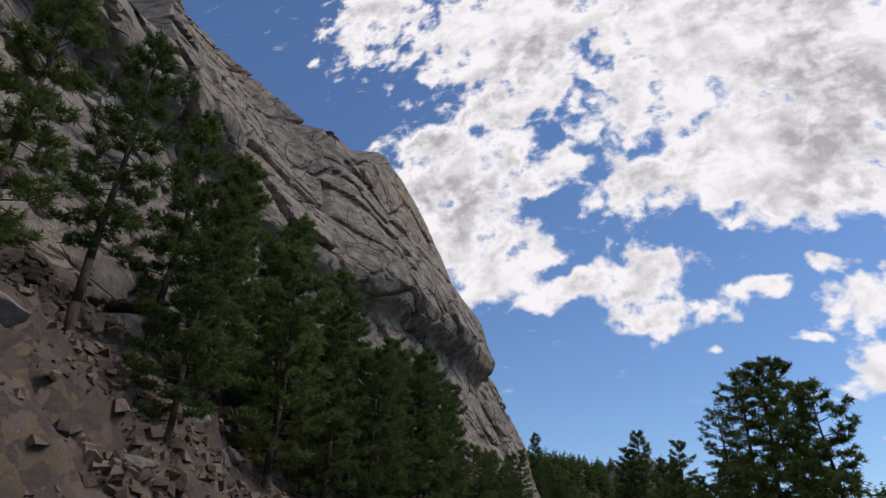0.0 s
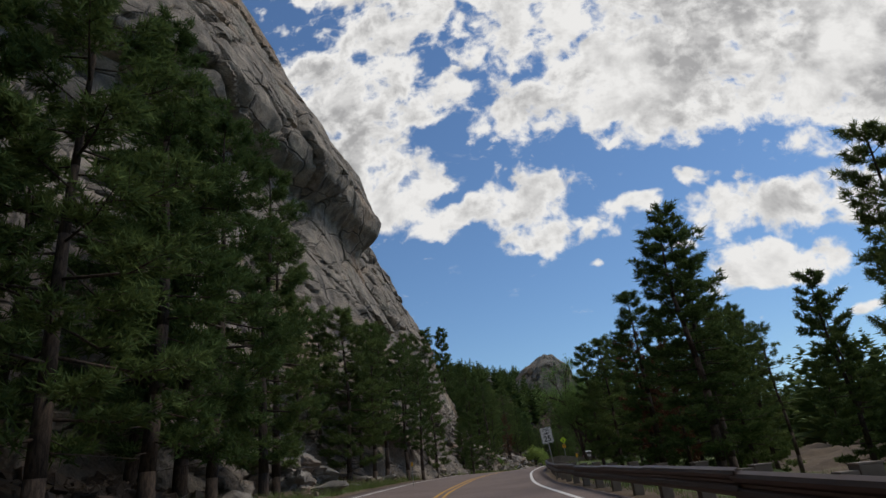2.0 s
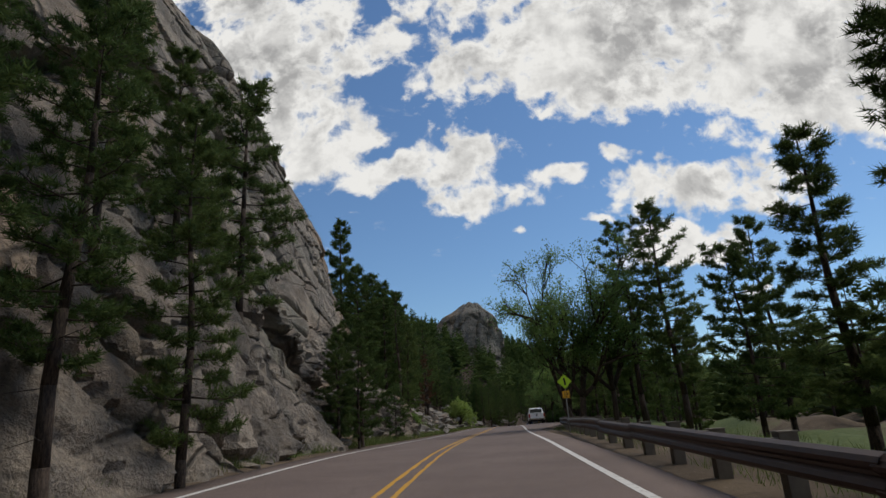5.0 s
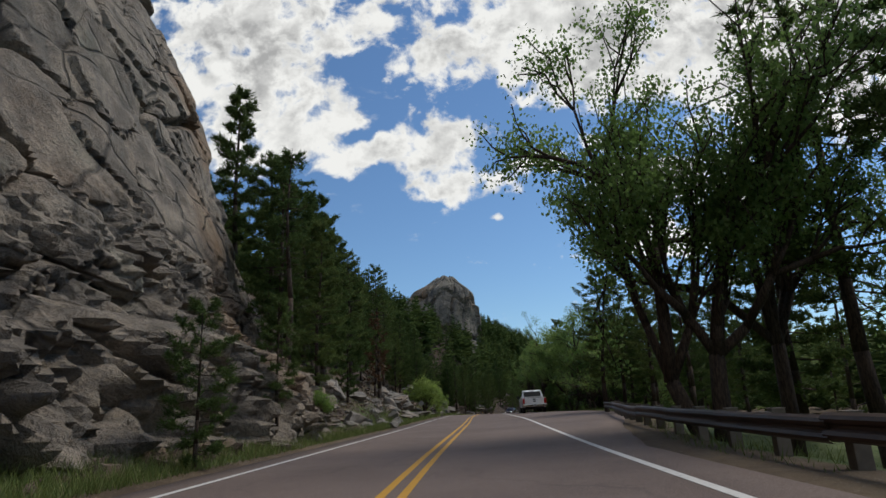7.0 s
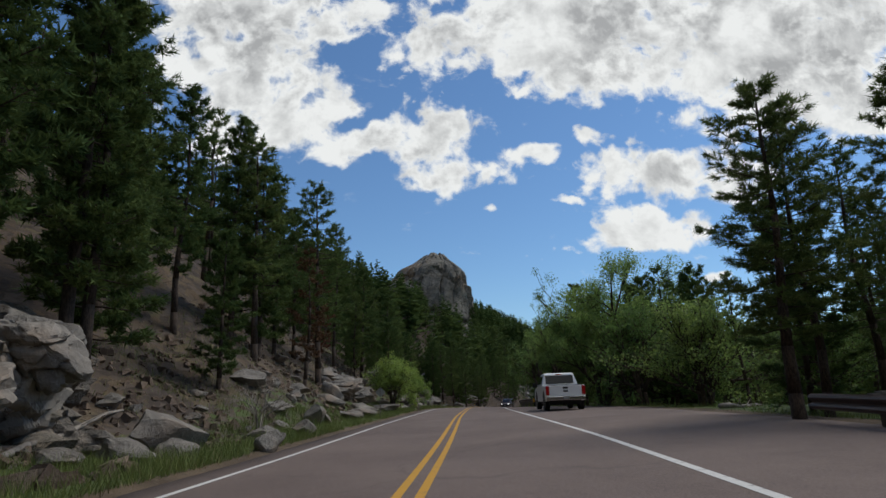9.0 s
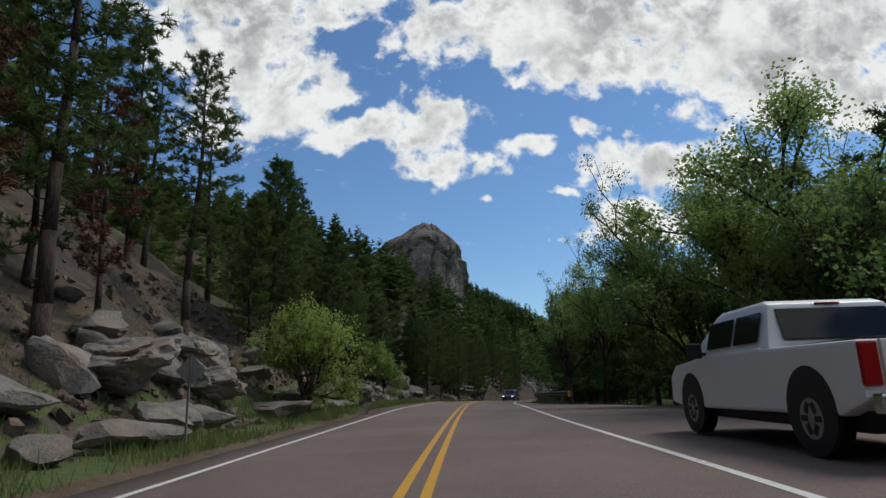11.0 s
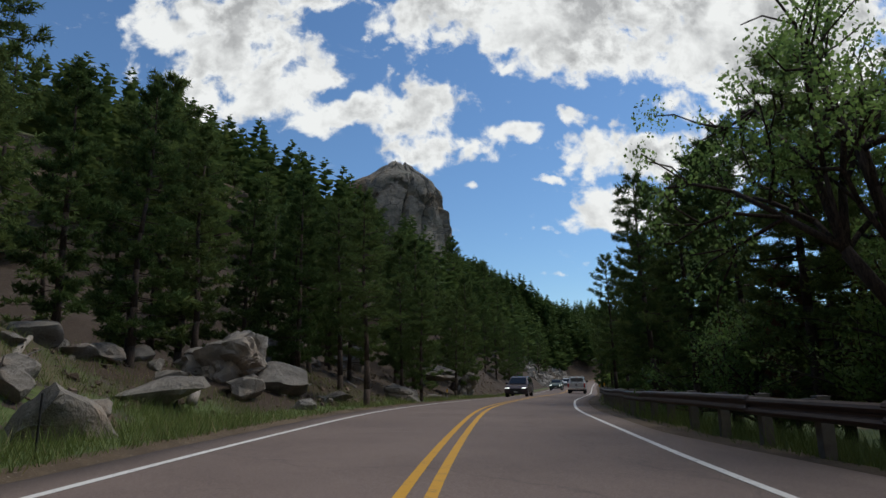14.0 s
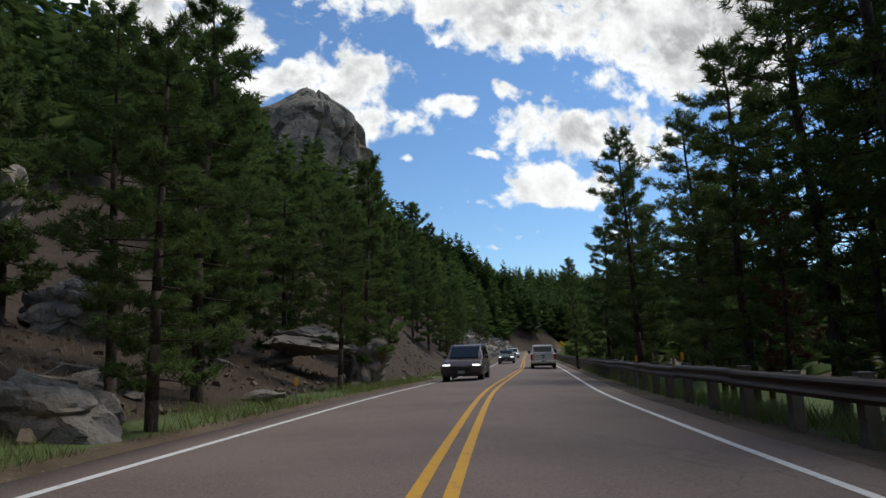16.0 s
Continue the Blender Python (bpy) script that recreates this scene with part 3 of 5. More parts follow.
def cliff_x(y, z):
    """The face's x: the main wall as far as the nose, then a lower buttress set back from it."""
    main = np.interp(z, CLIFF_Z, CLIFF_X) + np.interp(y, [-60, 0, 20, 40, 57, 74], [10, -3.5, -5.5, -5.0, -3.2, 0])
    main = main - 0.15 * np.maximum(z - 8, 0) * step(26, 34, y) * (1 - step(48, 56, y))
    crest = np.interp(y, [-60, 22, 34, 48, 53, 60, 75, 84], [30, 30, 68, 72, 52, 50, 60, 72]) + 3 * value_noise(y * 0.12, y * 0, 8)
    main = main - 3.2 * np.maximum(z - crest, 0)
    foot = np.interp(z, FOOT_Z, FOOT_X) + np.interp(y, [86, 97, 104, 112, 122], [-2.2, -1.4, -0.2, -0.4, -1.3])
    tail = foot - np.maximum(y - 121, 0) * 0.9
    turn = step(85.5, 91.5, y + 1.5 * value_noise(z * 0.2, z * 0, 4))
    return main * (1 - turn) + tail * turn - np.where(z > 30, step(91, 104, y) * (z - 30) * 0.25, 0)


cy, cz = np.meshgrid(np.concatenate([np.arange(-60, 20, 0.6), np.arange(20, 84, 0.24), np.arange(84, 118, 0.13), np.arange(118, 124, 0.24), np.arange(124, 134, 0.6)]), np.concatenate([np.arange(-3, 10, 0.14), np.arange(10, 42, 0.24), np.arange(42, 80, 0.4), np.arange(80, 138, 2.0)]), indexing="ij")
cx = cliff_x(cy, cz)
p, q = (cy * 0.80 - cz * 0.60), (cz * 0.80 + cy * 0.60)
wobble = fbm(cy * 0.07, cz * 0.07, 31) * 1.8
joint, tone, ox, oy = cells((p + 0.7 * wobble) / 9.0, (q + 0.7 * wobble) / 5.6, 41)
joint2, tone2, ox2, oy2 = cells((p + 0.4 * wobble) / 3.6 + 3, (q - 0.4 * wobble) / 2.6, 47)
low = 1 - step(5.0, 9.0, cz + 2.5 * fbm(cy * 0.2, cz * 0.1, 33))
low = low * (0.35 + 0.65 * step(84, 90, cy))
joint3, tone3, ox3, oy3 = cells(p / 1.9 + 0.3 * wobble, q / 0.9 + 0.25 * wobble, 53)
joint4, tone4, ox4, oy4 = cells(p / 0.95 + 0.5 * wobble, q / 0.5 + 0.3 * wobble, 57)
joint5, tone5, ox5, oy5 = cells(p / 0.44 + 0.6 * wobble, q / 0.38 + 0.3 * wobble, 59)
lean_p, lean_q = hashed((tone * 9999).astype(int), (tone * 777).astype(int), 3) - 0.5, hashed((tone * 7777).astype(int), (tone * 999).astype(int), 5) - 0.5
swell = 0.9 * (tone - 0.5) + 1.1 * ox * lean_p + 1.0 * oy * lean_q
lean_p, lean_q = hashed((tone2 * 9999).astype(int), (tone2 * 777).astype(int), 7) - 0.5, hashed((tone2 * 7777).astype(int), (tone2 * 999).astype(int), 9) - 0.5
swell = swell + 0.40 * (tone2 - 0.5) + 0.5 * ox2 * lean_p + 0.5 * oy2 * lean_q + fbm(cy * 0.5, cz * 0.5, 37, 4) * 0.28 + fbm(cy * 1.9, cz * 1.1, 38, 2) * 0.10
cut = 1.05 * np.exp(-((joint / 0.042) ** 2)) + 0.5 * np.exp(-((joint2 / 0.065) ** 2)) * (tone2 > 0.35)
crag = 0.42 * (tone3 - 0.5) + 0.40 * ox3 * (tone3 - 0.5) - 0.16 * oy3 + 0.44 * (tone4 - 0.5) + 0.36 * ox4 * (tone5 - 0.5) - 0.16 * oy4 + 0.5 * fbm(cy * 1.3, cz * 1.3, 39, 4)
crag = crag - 0.30 * np.exp(-((joint3 / 0.06) ** 2)) - 0.15 * np.exp(-((joint4 / 0.08) ** 2)) + (0.30 * (tone5 - 0.5) + 0.20 * ox5 * (tone5 - 0.3) - 0.10 * oy5 - 0.55 * np.abs(fbm(p * 1.3, q * 2.6, 43, 3)) + 0.12) * step(80, 86, cy)
ledge = crag * low
fade = np.clip((cz + 3) / 3, 0, 1)
calm = 1 - 0.6 * step(64, 74, cy) * step(14, 21, cz) * (1 - step(93, 98, cy))
cx = cx + ((swell - cut) * calm + ledge + fbm(cy * 0.05, cz * 0.05, 35, 3) * 1.6) * fade
back = np.stack([cx[:, -1:] - 60, cy[:, -1:], cz[:, -1:] - 60], -1)
cliff_verts = np.concatenate([np.stack([cx, cy, cz], -1), back], 1)
cliff = sheet("cliff", cliff_verts.reshape(-1, 3), grid_faces(*cliff_verts.shape[:2])[:, ::-1], "granite")
cliff.data.set_sharp_from_angle(angle=radians(34))
tagged(cliff, "towering jointed grey-brown granite cliff with an overhanging nose", "cliff", kind="structure")


def rock_tower(name, place, levels, depth, label, seed):
    """A standing granite dome: rings of given left and right reach, level by level."""
    zs = np.linspace(levels[0][0], levels[-1][0], 70)
    lo = np.interp(zs, [v[0] for v in levels], [v[1] for v in levels])
    hi = np.interp(zs, [v[0] for v in levels], [v[2] for v in levels])
    ang = np.linspace(0, 2 * math.pi, 120, endpoint=False)
    z, a = np.meshgrid(zs, ang, indexing="ij")
    cx, half = (lo + hi)[:, None] / 2, (hi - lo)[:, None] / 2
    c, s = np.cos(a), np.sin(a)
    x = cx + half * np.sign(c) * np.abs(c) ** 0.75
    y = depth * (half / half.max()) ** 0.7 * np.sign(s) * np.abs(s) ** 0.75
    j, t, jx, jy = cells(a * 3.2 + 0.25 * fbm(a * 3, z * 0.1, seed), z / 13, seed)
    grow = 1 + 0.10 * (t - 0.5) - 0.13 * np.exp(-((j / 0.08) ** 2)) + 0.12 * fbm(a * 4, z * 0.15, seed + 3)
    v = np.stack([cx + (x - cx) * grow, y * grow, z + 0.8 * fbm(a * 5, z * 0.3, seed + 5)], -1)
    ob = sheet(name, v.reshape(-1, 3), grid_faces(*v.shape[:2], wrap=True), "dome_granite")
    ob.data.set_sharp_from_angle(angle=radians(34))
    ob.matrix_basis = pose(*place)
    return tagged(ob, label, "rock dome", kind="structure")


rock_tower("rock_dome", (0, 305, 0), [(8, -35, 7), (24, -30, 4.4), (36, -25.5, 4.2), (40, -21.5, 3.9), (43, -18.5, 3.2), (45.0, -15.5, 0.8), (46.7, -13, -2.0), (48.0, -11.5, -2.8), (49.2, -9.6, -4.2)], 15, "massive rounded granite dome standing above the pines", 61)
rock_tower("rock_spire", (0, 286, 0), [(8, -42, -24), (24, -38, -26), (34, -35.5, -27), (38, -34, -29.5), (40.5, -32.5, -31)], 6, "small pointed granite spire behind pines", 67)

# ---- trees ----
rng = np.random.default_rng(5)


def tuft_mesh(centres, dirs, size, count, width, rng):
    """Needle tufts: thin blades that fan out from each twig's end."""
    n = len(centres)
    c = np.repeat(centres, count, 0)
    d = np.repeat(dirs, count, 0)
    r = rng.normal(size=(n * count, 3))
    r /= np.linalg.norm(r, axis=1)[:, None]
    way = d * 0.75 + r + (0, 0, 0.2)
    way /= np.linalg.norm(way, axis=1)[:, None]
    ln = size * rng.uniform(0.65, 1.2, (n * count, 1))
    across = np.cross(way, rng.normal(size=way.shape))
    across /= np.linalg.norm(across, axis=1)[:, None] + 1e-9
    c = c + d * ln * rng.uniform(-0.6, 0.3, ln.shape)
    v = np.stack([c + across * width * 0.5, c + way * ln, c - across * width * 0.5], 1).reshape(-1, 3)
    return v, np.arange(len(v)).reshape(-1, 3)


def pine(name, label, height, bare, reach, clumps, seed, mat="needles", thin=1.0, group="pines", light=False, fine=False):
    """A ponderosa pine: trunk, limbs in loose whorls that lift at their ends, side twigs, and needle tufts on the twigs."""
    rng = np.random.default_rng(seed)
    tree = empty(name, label=label, category="tree", group=group)
    lean = rng.uniform(-0.03, 0.03, 2)

    def stem(z):
        return Vector((lean[0] * z + 0.10 * math.sin(z * 0.7 + seed), lean[1] * z, z))

    bm = bmesh.new()
    r0 = height * 0.0145
    heights = np.linspace(-0.6, height * 0.97, 5 if light else 9)
    for za, zb in zip(heights, heights[1:]):
        tube(bm, stem(za), stem(zb), max(0.02, r0 * (1 - za / height * 0.9)), max(0.015, r0 * (1 - zb / height * 0.9)), 5 if light else 8)
    centres, ways = [], []
    limbs = int(height * (3.2 if light else 4.6))
    whorl = 0.0
    for k in range(limbs):
        f = bare + (1 - bare) * (k + rng.uniform(0, 1)) / limbs
        z = height * min(f, 0.985)
        s = (f - bare) / (1 - bare)
        shape = (0.66 + 0.75 * s) * (1 - s) ** 0.62 + 0.05 if s > 0.15 else 0.5 + 1.4 * s
        ln = reach * shape * rng.uniform(0.55, 1.2)
        whorl += 2.4 + rng.uniform(-0.5, 0.5)
        flat = Vector((math.cos(whorl), math.sin(whorl), 0))
        side = Vector((-flat.y, flat.x, 0))
        rise = rng.uniform(-0.28, 0.05) + 0.75 * s * s
        base = stem(z)
        elbow = base + flat * ln * 0.6 + Vector((0, 0, rise * ln * 0.6))
        tip = elbow + flat * ln * 0.4 + Vector((0, 0, (rise + 0.45) * ln * 0.4))
        thick = 0.010 + 0.012 * ln
        tube(bm, base, elbow, thick, thick * 0.6, 3 if light else 4)
        tube(bm, elbow, tip, thick * 0.6, 0.006, 3)
        if rng.uniform() > thin:
            continue
        number = max(3, round(clumps * (0.95 if light else 1.15) * (0.4 + 0.9 * ln / reach)))
        for i in range(number):
            g = 1.0 - 0.68 * (i / number) ** 0.85 + rng.uniform(-0.05, 0.05) if i else 1.0
            at = base.lerp(elbow, g / 0.6) if g < 0.6 else elbow.lerp(tip, (g - 0.6) / 0.4)
            out = (1 if i % 2 else -1) * rng.uniform(0.12, 0.42) * ln * (1.15 - 0.6 * g) if i else 0.0
            way = (side * (1 if out > 0 else -1) * 0.8 * bool(i) + flat * 0.7 + Vector((0, 0, rng.uniform(0.05, 0.5)))).normalized()
            end = at + side * out + flat * abs(out) * 0.5 + Vector((0, 0, rng.uniform(-0.05, 0.16) + 0.15 * abs(out)))
            if not light and abs(out) > 0.2:
                tube(bm, at, end, 0.009, 0.005, 3)
            for _ in range(3 if light else 5):
                back = rng.uniform(0, 0.55) * (i > 0)
                centres.append(end.lerp(at, back) + Vector(rng.normal(0, 0.075, 3)))
                ways.append(way)
    for _ in range(int(14 * (0.15 + bare))):
        z, a = height * rng.uniform(0.1, bare + 0.05), rng.uniform(0, 6.28)
        ln = rng.uniform(0.5, 1.3)
        tube(bm, stem(z), stem(z) + Vector((math.cos(a) * ln, math.sin(a) * ln, rng.uniform(-0.25, 0.15))), 0.018, 0.005, 3)
    part("trunk", bm, "bark", tree, smooth=True)
    if light:
        v, f = tuft_mesh(np.array(centres), np.array(ways), 0.30, 10, 0.085, rng)
    else:
        v, f = tuft_mesh(np.array(centres), np.array(ways), *((0.23, 13, 0.034) if fine else (0.25, 9, 0.055)), rng)
    sheet("crown", v, f, mat, tree, smooth=False)
    return tree


def leafy(name, label, height, trunks, leaves, seed, mat, leaf=0.055, bare=0.25, clump=0.42, wide=0.5, group="broadleaf trees"):
    """A broadleaf tree: branching limbs and loose clumps of small leaves round the twigs."""
    rng = np.random.default_rng(seed)
    tree = empty(name, label=label, category="tree", group=group)
    limbs, tips = [], []

    def grow(a, way, ln, r, level):
        b = a + way * ln
        m = a.lerp(b, 0.5) + Vector(rng.normal(0, 0.08 * ln, 3))
        limbs.append((a, m, r, r * 0.85, level))
        limbs.append((m, b, r * 0.85, r * 0.66, level))
        if level >= 3:
            tips.extend((m, b) if level == 3 else (b,))
        if level == 4:
            return
        for _ in range(4 if level < 2 else 3):
            turn = Vector(rng.normal(0, wide, 3)) + Vector((0, 0, 0.20))
            grow(b if rng.uniform() < 0.55 else m, (way + turn).normalized(), ln * rng.uniform(0.55, 0.9), r * 0.56, level + 1)

    for k in range(trunks):
        a = 6.28 * k / trunks + seed
        tilt = 0.16 if trunks > 1 else 0.06
        grow(Vector((0.02 * math.cos(a) * (trunks > 1), 0.02 * math.sin(a) * (trunks > 1), 0)), Vector((tilt * math.cos(a), tilt * math.sin(a), 1)).normalized(), bare + 0.08, 0.021, 0)
    s = (height - clump) / max(p.z for p in tips)
    bm = bmesh.new()
    for a, b, ra, rb, level in limbs:
        tube(bm, a * s, b * s, max(0.006, ra * height), max(0.005, rb * height), 8 if level < 2 else 4)
    part("trunk", bm, "bark", tree, smooth=True)
    pts = np.array([p * s for p in tips])
    pts = pts[rng.uniform(size=len(pts)) < 0.9]
    size = clump * rng.uniform(0.5, 1.25, len(pts))
    pick = rng.choice(len(pts), leaves, p=size**2 / (size**2).sum())
    way = rng.normal(size=(leaves, 3))
    way /= np.linalg.norm(way, axis=1)[:, None]
    c = pts[pick] + way * size[pick, None] * rng.uniform(0, 1, (leaves, 1)) ** 0.55 * (1, 1, 0.75)
    n = rng.normal(size=(leaves, 3)) + (0, 0, 0.6)
    u = np.cross(n, rng.normal(size=n.shape))
    u /= np.linalg.norm(u, axis=1)[:, None]
    v = np.cross(n, u)
    v /= np.linalg.norm(v, axis=1)[:, None]
    w = leaf * rng.uniform(0.6, 1.3, (leaves, 1))
    quad = np.stack([c - u * w, c + v * w * 0.7, c + u * w, c - v * w * 0.7], 1).reshape(-1, 3)
    sheet("crown", quad, np.arange(leaves * 4).reshape(-1, 4), mat, tree, smooth=False)
    return tree, height


REACH = np.linspace(-2, 14, 65)


def plant(kind, x, y, height, turn=None, z=None, lean=(0, 0), girth=1.0):
    """A copy of a tree kind, scaled to its height, standing on the ground."""
    base, own = kind
    s = height / own
    z = float(ground_z(x, y)) if z is None else z
    if x < road_x(y) and y < 128:
        rock = REACH[cliff_x(np.full(REACH.shape, float(y)), REACH) > x]
        z = max(z, float(rock.max()) if len(rock) else z)
    turn = (x * 57.3 + y * 31.7) % 360 if turn is None else turn
    ob = copy_thing(base, pose(x, y, z - 0.05, *lean, turn))
    across = s * girth * (0.92 + 0.2 * ((x * 3.7 + y) % 1))
    ob.scale = (across, across, s)
    return ob


KINDS = [
    ("full dark green ponderosa pine on the slope", 12, 0.10, 2.5, 9, 11),
    ("tall dark green ponderosa pine with open lower trunk", 13, 0.24, 2.4, 7, 12),
    ("narrow pointed dark green pine in the woods", 12, 0.12, 1.9, 8, 13),
    ("bushy rounded dark green pine beside the road", 10, 0.10, 2.6, 10, 14),
    ("sparse tall pine with clumped needles", 13, 0.30, 2.3, 4, 15),
    ("young bright green pine on the roadside bank", 6, 0.08, 1.6, 5, 16),
]
PINES = [(pine("pine_tree", *k), k[1]) for k in KINDS]
BACK_PINES = [(pine("pine_tree", *k[:4], 4, k[5] + 30, light=True), k[1]) for k in KINDS]
FINE_PINES = [(pine("pine_tree", *k, fine=True), k[1]) for k in KINDS]
DRY = (pine("dry_pine_tree", "dying pine with rust-brown needles", 10, 0.2, 1.9, 4, 17, "dry_needles", 0.8, "dying pines"), 10.0)
BARE = (pine("bare_pine_tree", "thin pine with few needles and bare limbs", 12, 0.45, 1.6, 3, 18, "needles", 0.5, "bare pines"), 12.0)
COTTON = leafy("cottonwood_tree", "tall green cottonwood with a dark forked trunk beside the road", 11.5, 2, 48000, 21, "leaves", 0.060, 0.22, 0.88, 0.43)
AIRY = leafy("cottonwood_tree", "airy green cottonwood with a forked dark trunk by the guardrail", 11.5, 2, 34000, 21, "leaves", 0.060, 0.22, 0.80, 0.43)
LEANING = leafy("cottonwood_tree", "green cottonwood with one thick dark trunk and airy crown", 10, 1, 20000, 26, "leaves", 0.055, 0.24, 0.66, 0.58)
OVERHANG = leafy("cottonwood_tree", "tall green cottonwood with a high hanging crown", 12, 1, 15000, 33, "leaves", 0.06, 0.42, 0.62, 0.55)
ASH = leafy("roadside_tree", "leafy green broadleaf tree in the woods", 7, 3, 13000, 22, "wood_leaves", 0.066, 0.15, 0.50, 0.5)
SHRUB = leafy("leafy_shrub", "bright green leafy shrub on the roadside bank", 4, 4, 15000, 23, "bright_leaves", 0.045, 0.16, 0.30, 0.5, "shrubs")
UMBRELLA = leafy("leaning_tree", "small bright green tree leaning out over the bank", 5, 1, 16000, 29, "bright_leaves", 0.05, 0.46, 0.40, 0.62)
SOURCES = [k[0] for k in PINES + BACK_PINES + FINE_PINES] + [DRY[0], BARE[0], COTTON[0], AIRY[0], LEANING[0], OVERHANG[0], ASH[0], SHRUB[0], UMBRELLA[0]]

# pines along the left bank: kind, x, y, height
LEFT_NEAR = [
    (0, -14.8, 8, 10.5), (1, -16.5, 12.5, 12), (3, -12.2, 13, 6.5), (2, -20.5, 30, 15), (0, -19.8, 38, 13), (1, -20.5, 47, 12.5), (3, -14.2, 30.5, 10),
    (0, -16.3, 36, 10.5), (2, -18.3, 44.5, 12.5), (0, -18.9, 60.5, 6.5), (3, -17.2, 60.5, 9.6), (1, -17.5, 69.5, 6.5),
    (0, -15.4, 41.5, 13.5), (3, -15.9, 45, 13), (0, -16.3, 48.6, 13), (1, -17.6, 46, 14), (3, -15.2, 38, 12), (0, -17.4, 52, 12),
    (2, -16.8, 16, 11), (0, -15.2, 17.5, 11), (1, -15.7, 66.8, 8.5), (1, -15.4, 69.5, 8), (0, -15.0, 72.6, 7.5), (3, -14.6, 21.5, 11), (0, -14, 25, 10), (3, -13.6, 28.5, 9.5), (0, -14.8, 32.5, 11), (0, -17.6, 63.5, 8), (3, -17.9, 66.5, 6.5), (1, -17.0, 72.5, 6.5), (0, -16.9, 75.5, 6.5), (3, -16.6, 79, 8.5), (1, -16.4, 62, 9), (1, -16.5, 65, 9.5), (0, -18.0, 20, 12), (1, -16.4, 23.5, 11), (0, -15.8, 27, 10), (3, -19, 26, 12), (2, -20.2, 22.5, 13),
]
LEFT_MID = [
    (0, -14.6, 87.2, 5), (0, -15.6, 88.2, 5.2), (0, -15.2, 86.2, 4.5), (0, -17.0, 113.5, 10), (3, -16.4, 116, 9.5), (0, -16.6, 120.5, 11), (5, -14.6, 104.5, 3.5), (2, -22.6, 123, 16), (1, -21.0, 129.5, 14), (2, -18.5, 136.5, 12), (1, -18.4, 117, 11), (0, -18.2, 124, 11.5), (3, -17.4, 138, 10.5),
    (4, -16.2, 154, 12), (0, -16.4, 121, 10), (1, -19.7, 133, 11.5), (4, -17.2, 136.5, 11.5), (4, -15.7, 145, 13), (5, -14.4, 98, 3.2), (0, -15.0, 112, 8),
]
LEFT_FAR = [
    (2, -20.0, 157, 11), (1, -14.9, 161, 10), (2, -15.4, 182, 9.5), (1, -15.4, 166, 11), (0, -16.2, 170.5, 10.5), (1, -13.3, 171.6, 10.6), (2, -13.4, 187, 8.2), (1, -13.2, 178, 8.3), (1, -14.4, 184, 9),
    (0, -12.4, 189, 8.9), (1, -11.6, 192, 9.0), (0, -10.9, 195.5, 8.5), (1, -8.9, 199.5, 7.8), (3, -7.2, 202, 8.5), (1, -8.6, 204.5, 9), (2, -4.8, 213, 9), (0, -4.0, 207.5, 9.6), (3, -3.2, 219, 9), (5, -13.5, 160.5, 4.2),
    (0, -12.9, 180, 8.5), (0, -8.6, 195, 8.5), (1, -7.2, 197.5, 8.5), (0, -12.6, 193.5, 9), (1, -5.8, 194.1, 8.4), (1, -4.6, 204.4, 7.2), (0, -3.6, 203.2, 6.4), (2, -5.2, 212.2, 10.6), (1, -0.9, 214.6, 7.0), (3, -0.3, 226.0, 8.0), (0, 2.0, 231, 8.5), (3, -4.8, 216.5, 10), (2, -9.2, 207.5, 10),
]
RIGHT_NEAR = [
    (0, 4.8, 30, 9.5), (3, 6.4, 27, 8), (0, 6.5, 33, 11), (4, 1.0, 101, 14.5), (1, 2.6, 98, 15), (0, 5.5, 92, 11), (2, 6.5, 70, 11), (0, 8, 83, 10), (3, 0.6, 53, 6.5), (0, 1.6, 59, 7.5), (0, 4.6, 45.5, 8), (3, 6.6, 50, 9), (0, 3.0, 49.5, 7), (1, 0.4, 55.0, 8.8), (1, -0.9, 49.8, 9.5), (3, -0.6, 62.6, 6.5), (0, 1.2, 64.5, 7.5),
]
RIGHT_FAR = [
    (1, 8.4, 201.5, 12.5), (0, 9.6, 197, 12.5), (1, 12.3, 218.6, 11.8), (1, 14.0, 216, 12.2), (0, 11.3, 210, 11.6), (1, 13.5, 211, 11.0), (0, 12.4, 205, 12.5), (1, 7.6, 191, 12), (4, 9, 182, 12), (2, 6.6, 176, 9.5), (0, 6.0, 179.0, 9.5), (0, 5.6, 185.0, 10.2), (0, 15.2, 224, 12),
    (0, 6.9, 168.5, 12.5), (1, 8.8, 171.5, 12), (3, 7.6, 174, 10), (0, 9.6, 178, 12), (0, 8.0, 183.5, 10.5), (3, 9.4, 188, 11), (0, 9.8, 161, 12), (3, 9.2, 156.5, 11), (0, 11.2, 165, 12), (3, 10.6, 151, 11), (0, 8.6, 145, 9), (0, 6.6, 193.2, 10), (1, 10.7, 206.0, 14.2), (0, 11.4, 201, 12), (3, 16.4, 219, 10.5), (0, 14.9, 227.5, 9), (3, 17.6, 231, 8), (2, 18.7, 241.9, 9.4), (2, 8.6, 194, 12), (3, 7.4, 186.5, 10),
]
for rows in (LEFT_NEAR, LEFT_MID, LEFT_FAR, RIGHT_NEAR, RIGHT_FAR):
    for kind, x, y, height in rows:
        near = abs(x - float(beside(y, 1.0))) < 8.2
        plant((FINE_PINES if near else PINES)[kind], x, y, height)
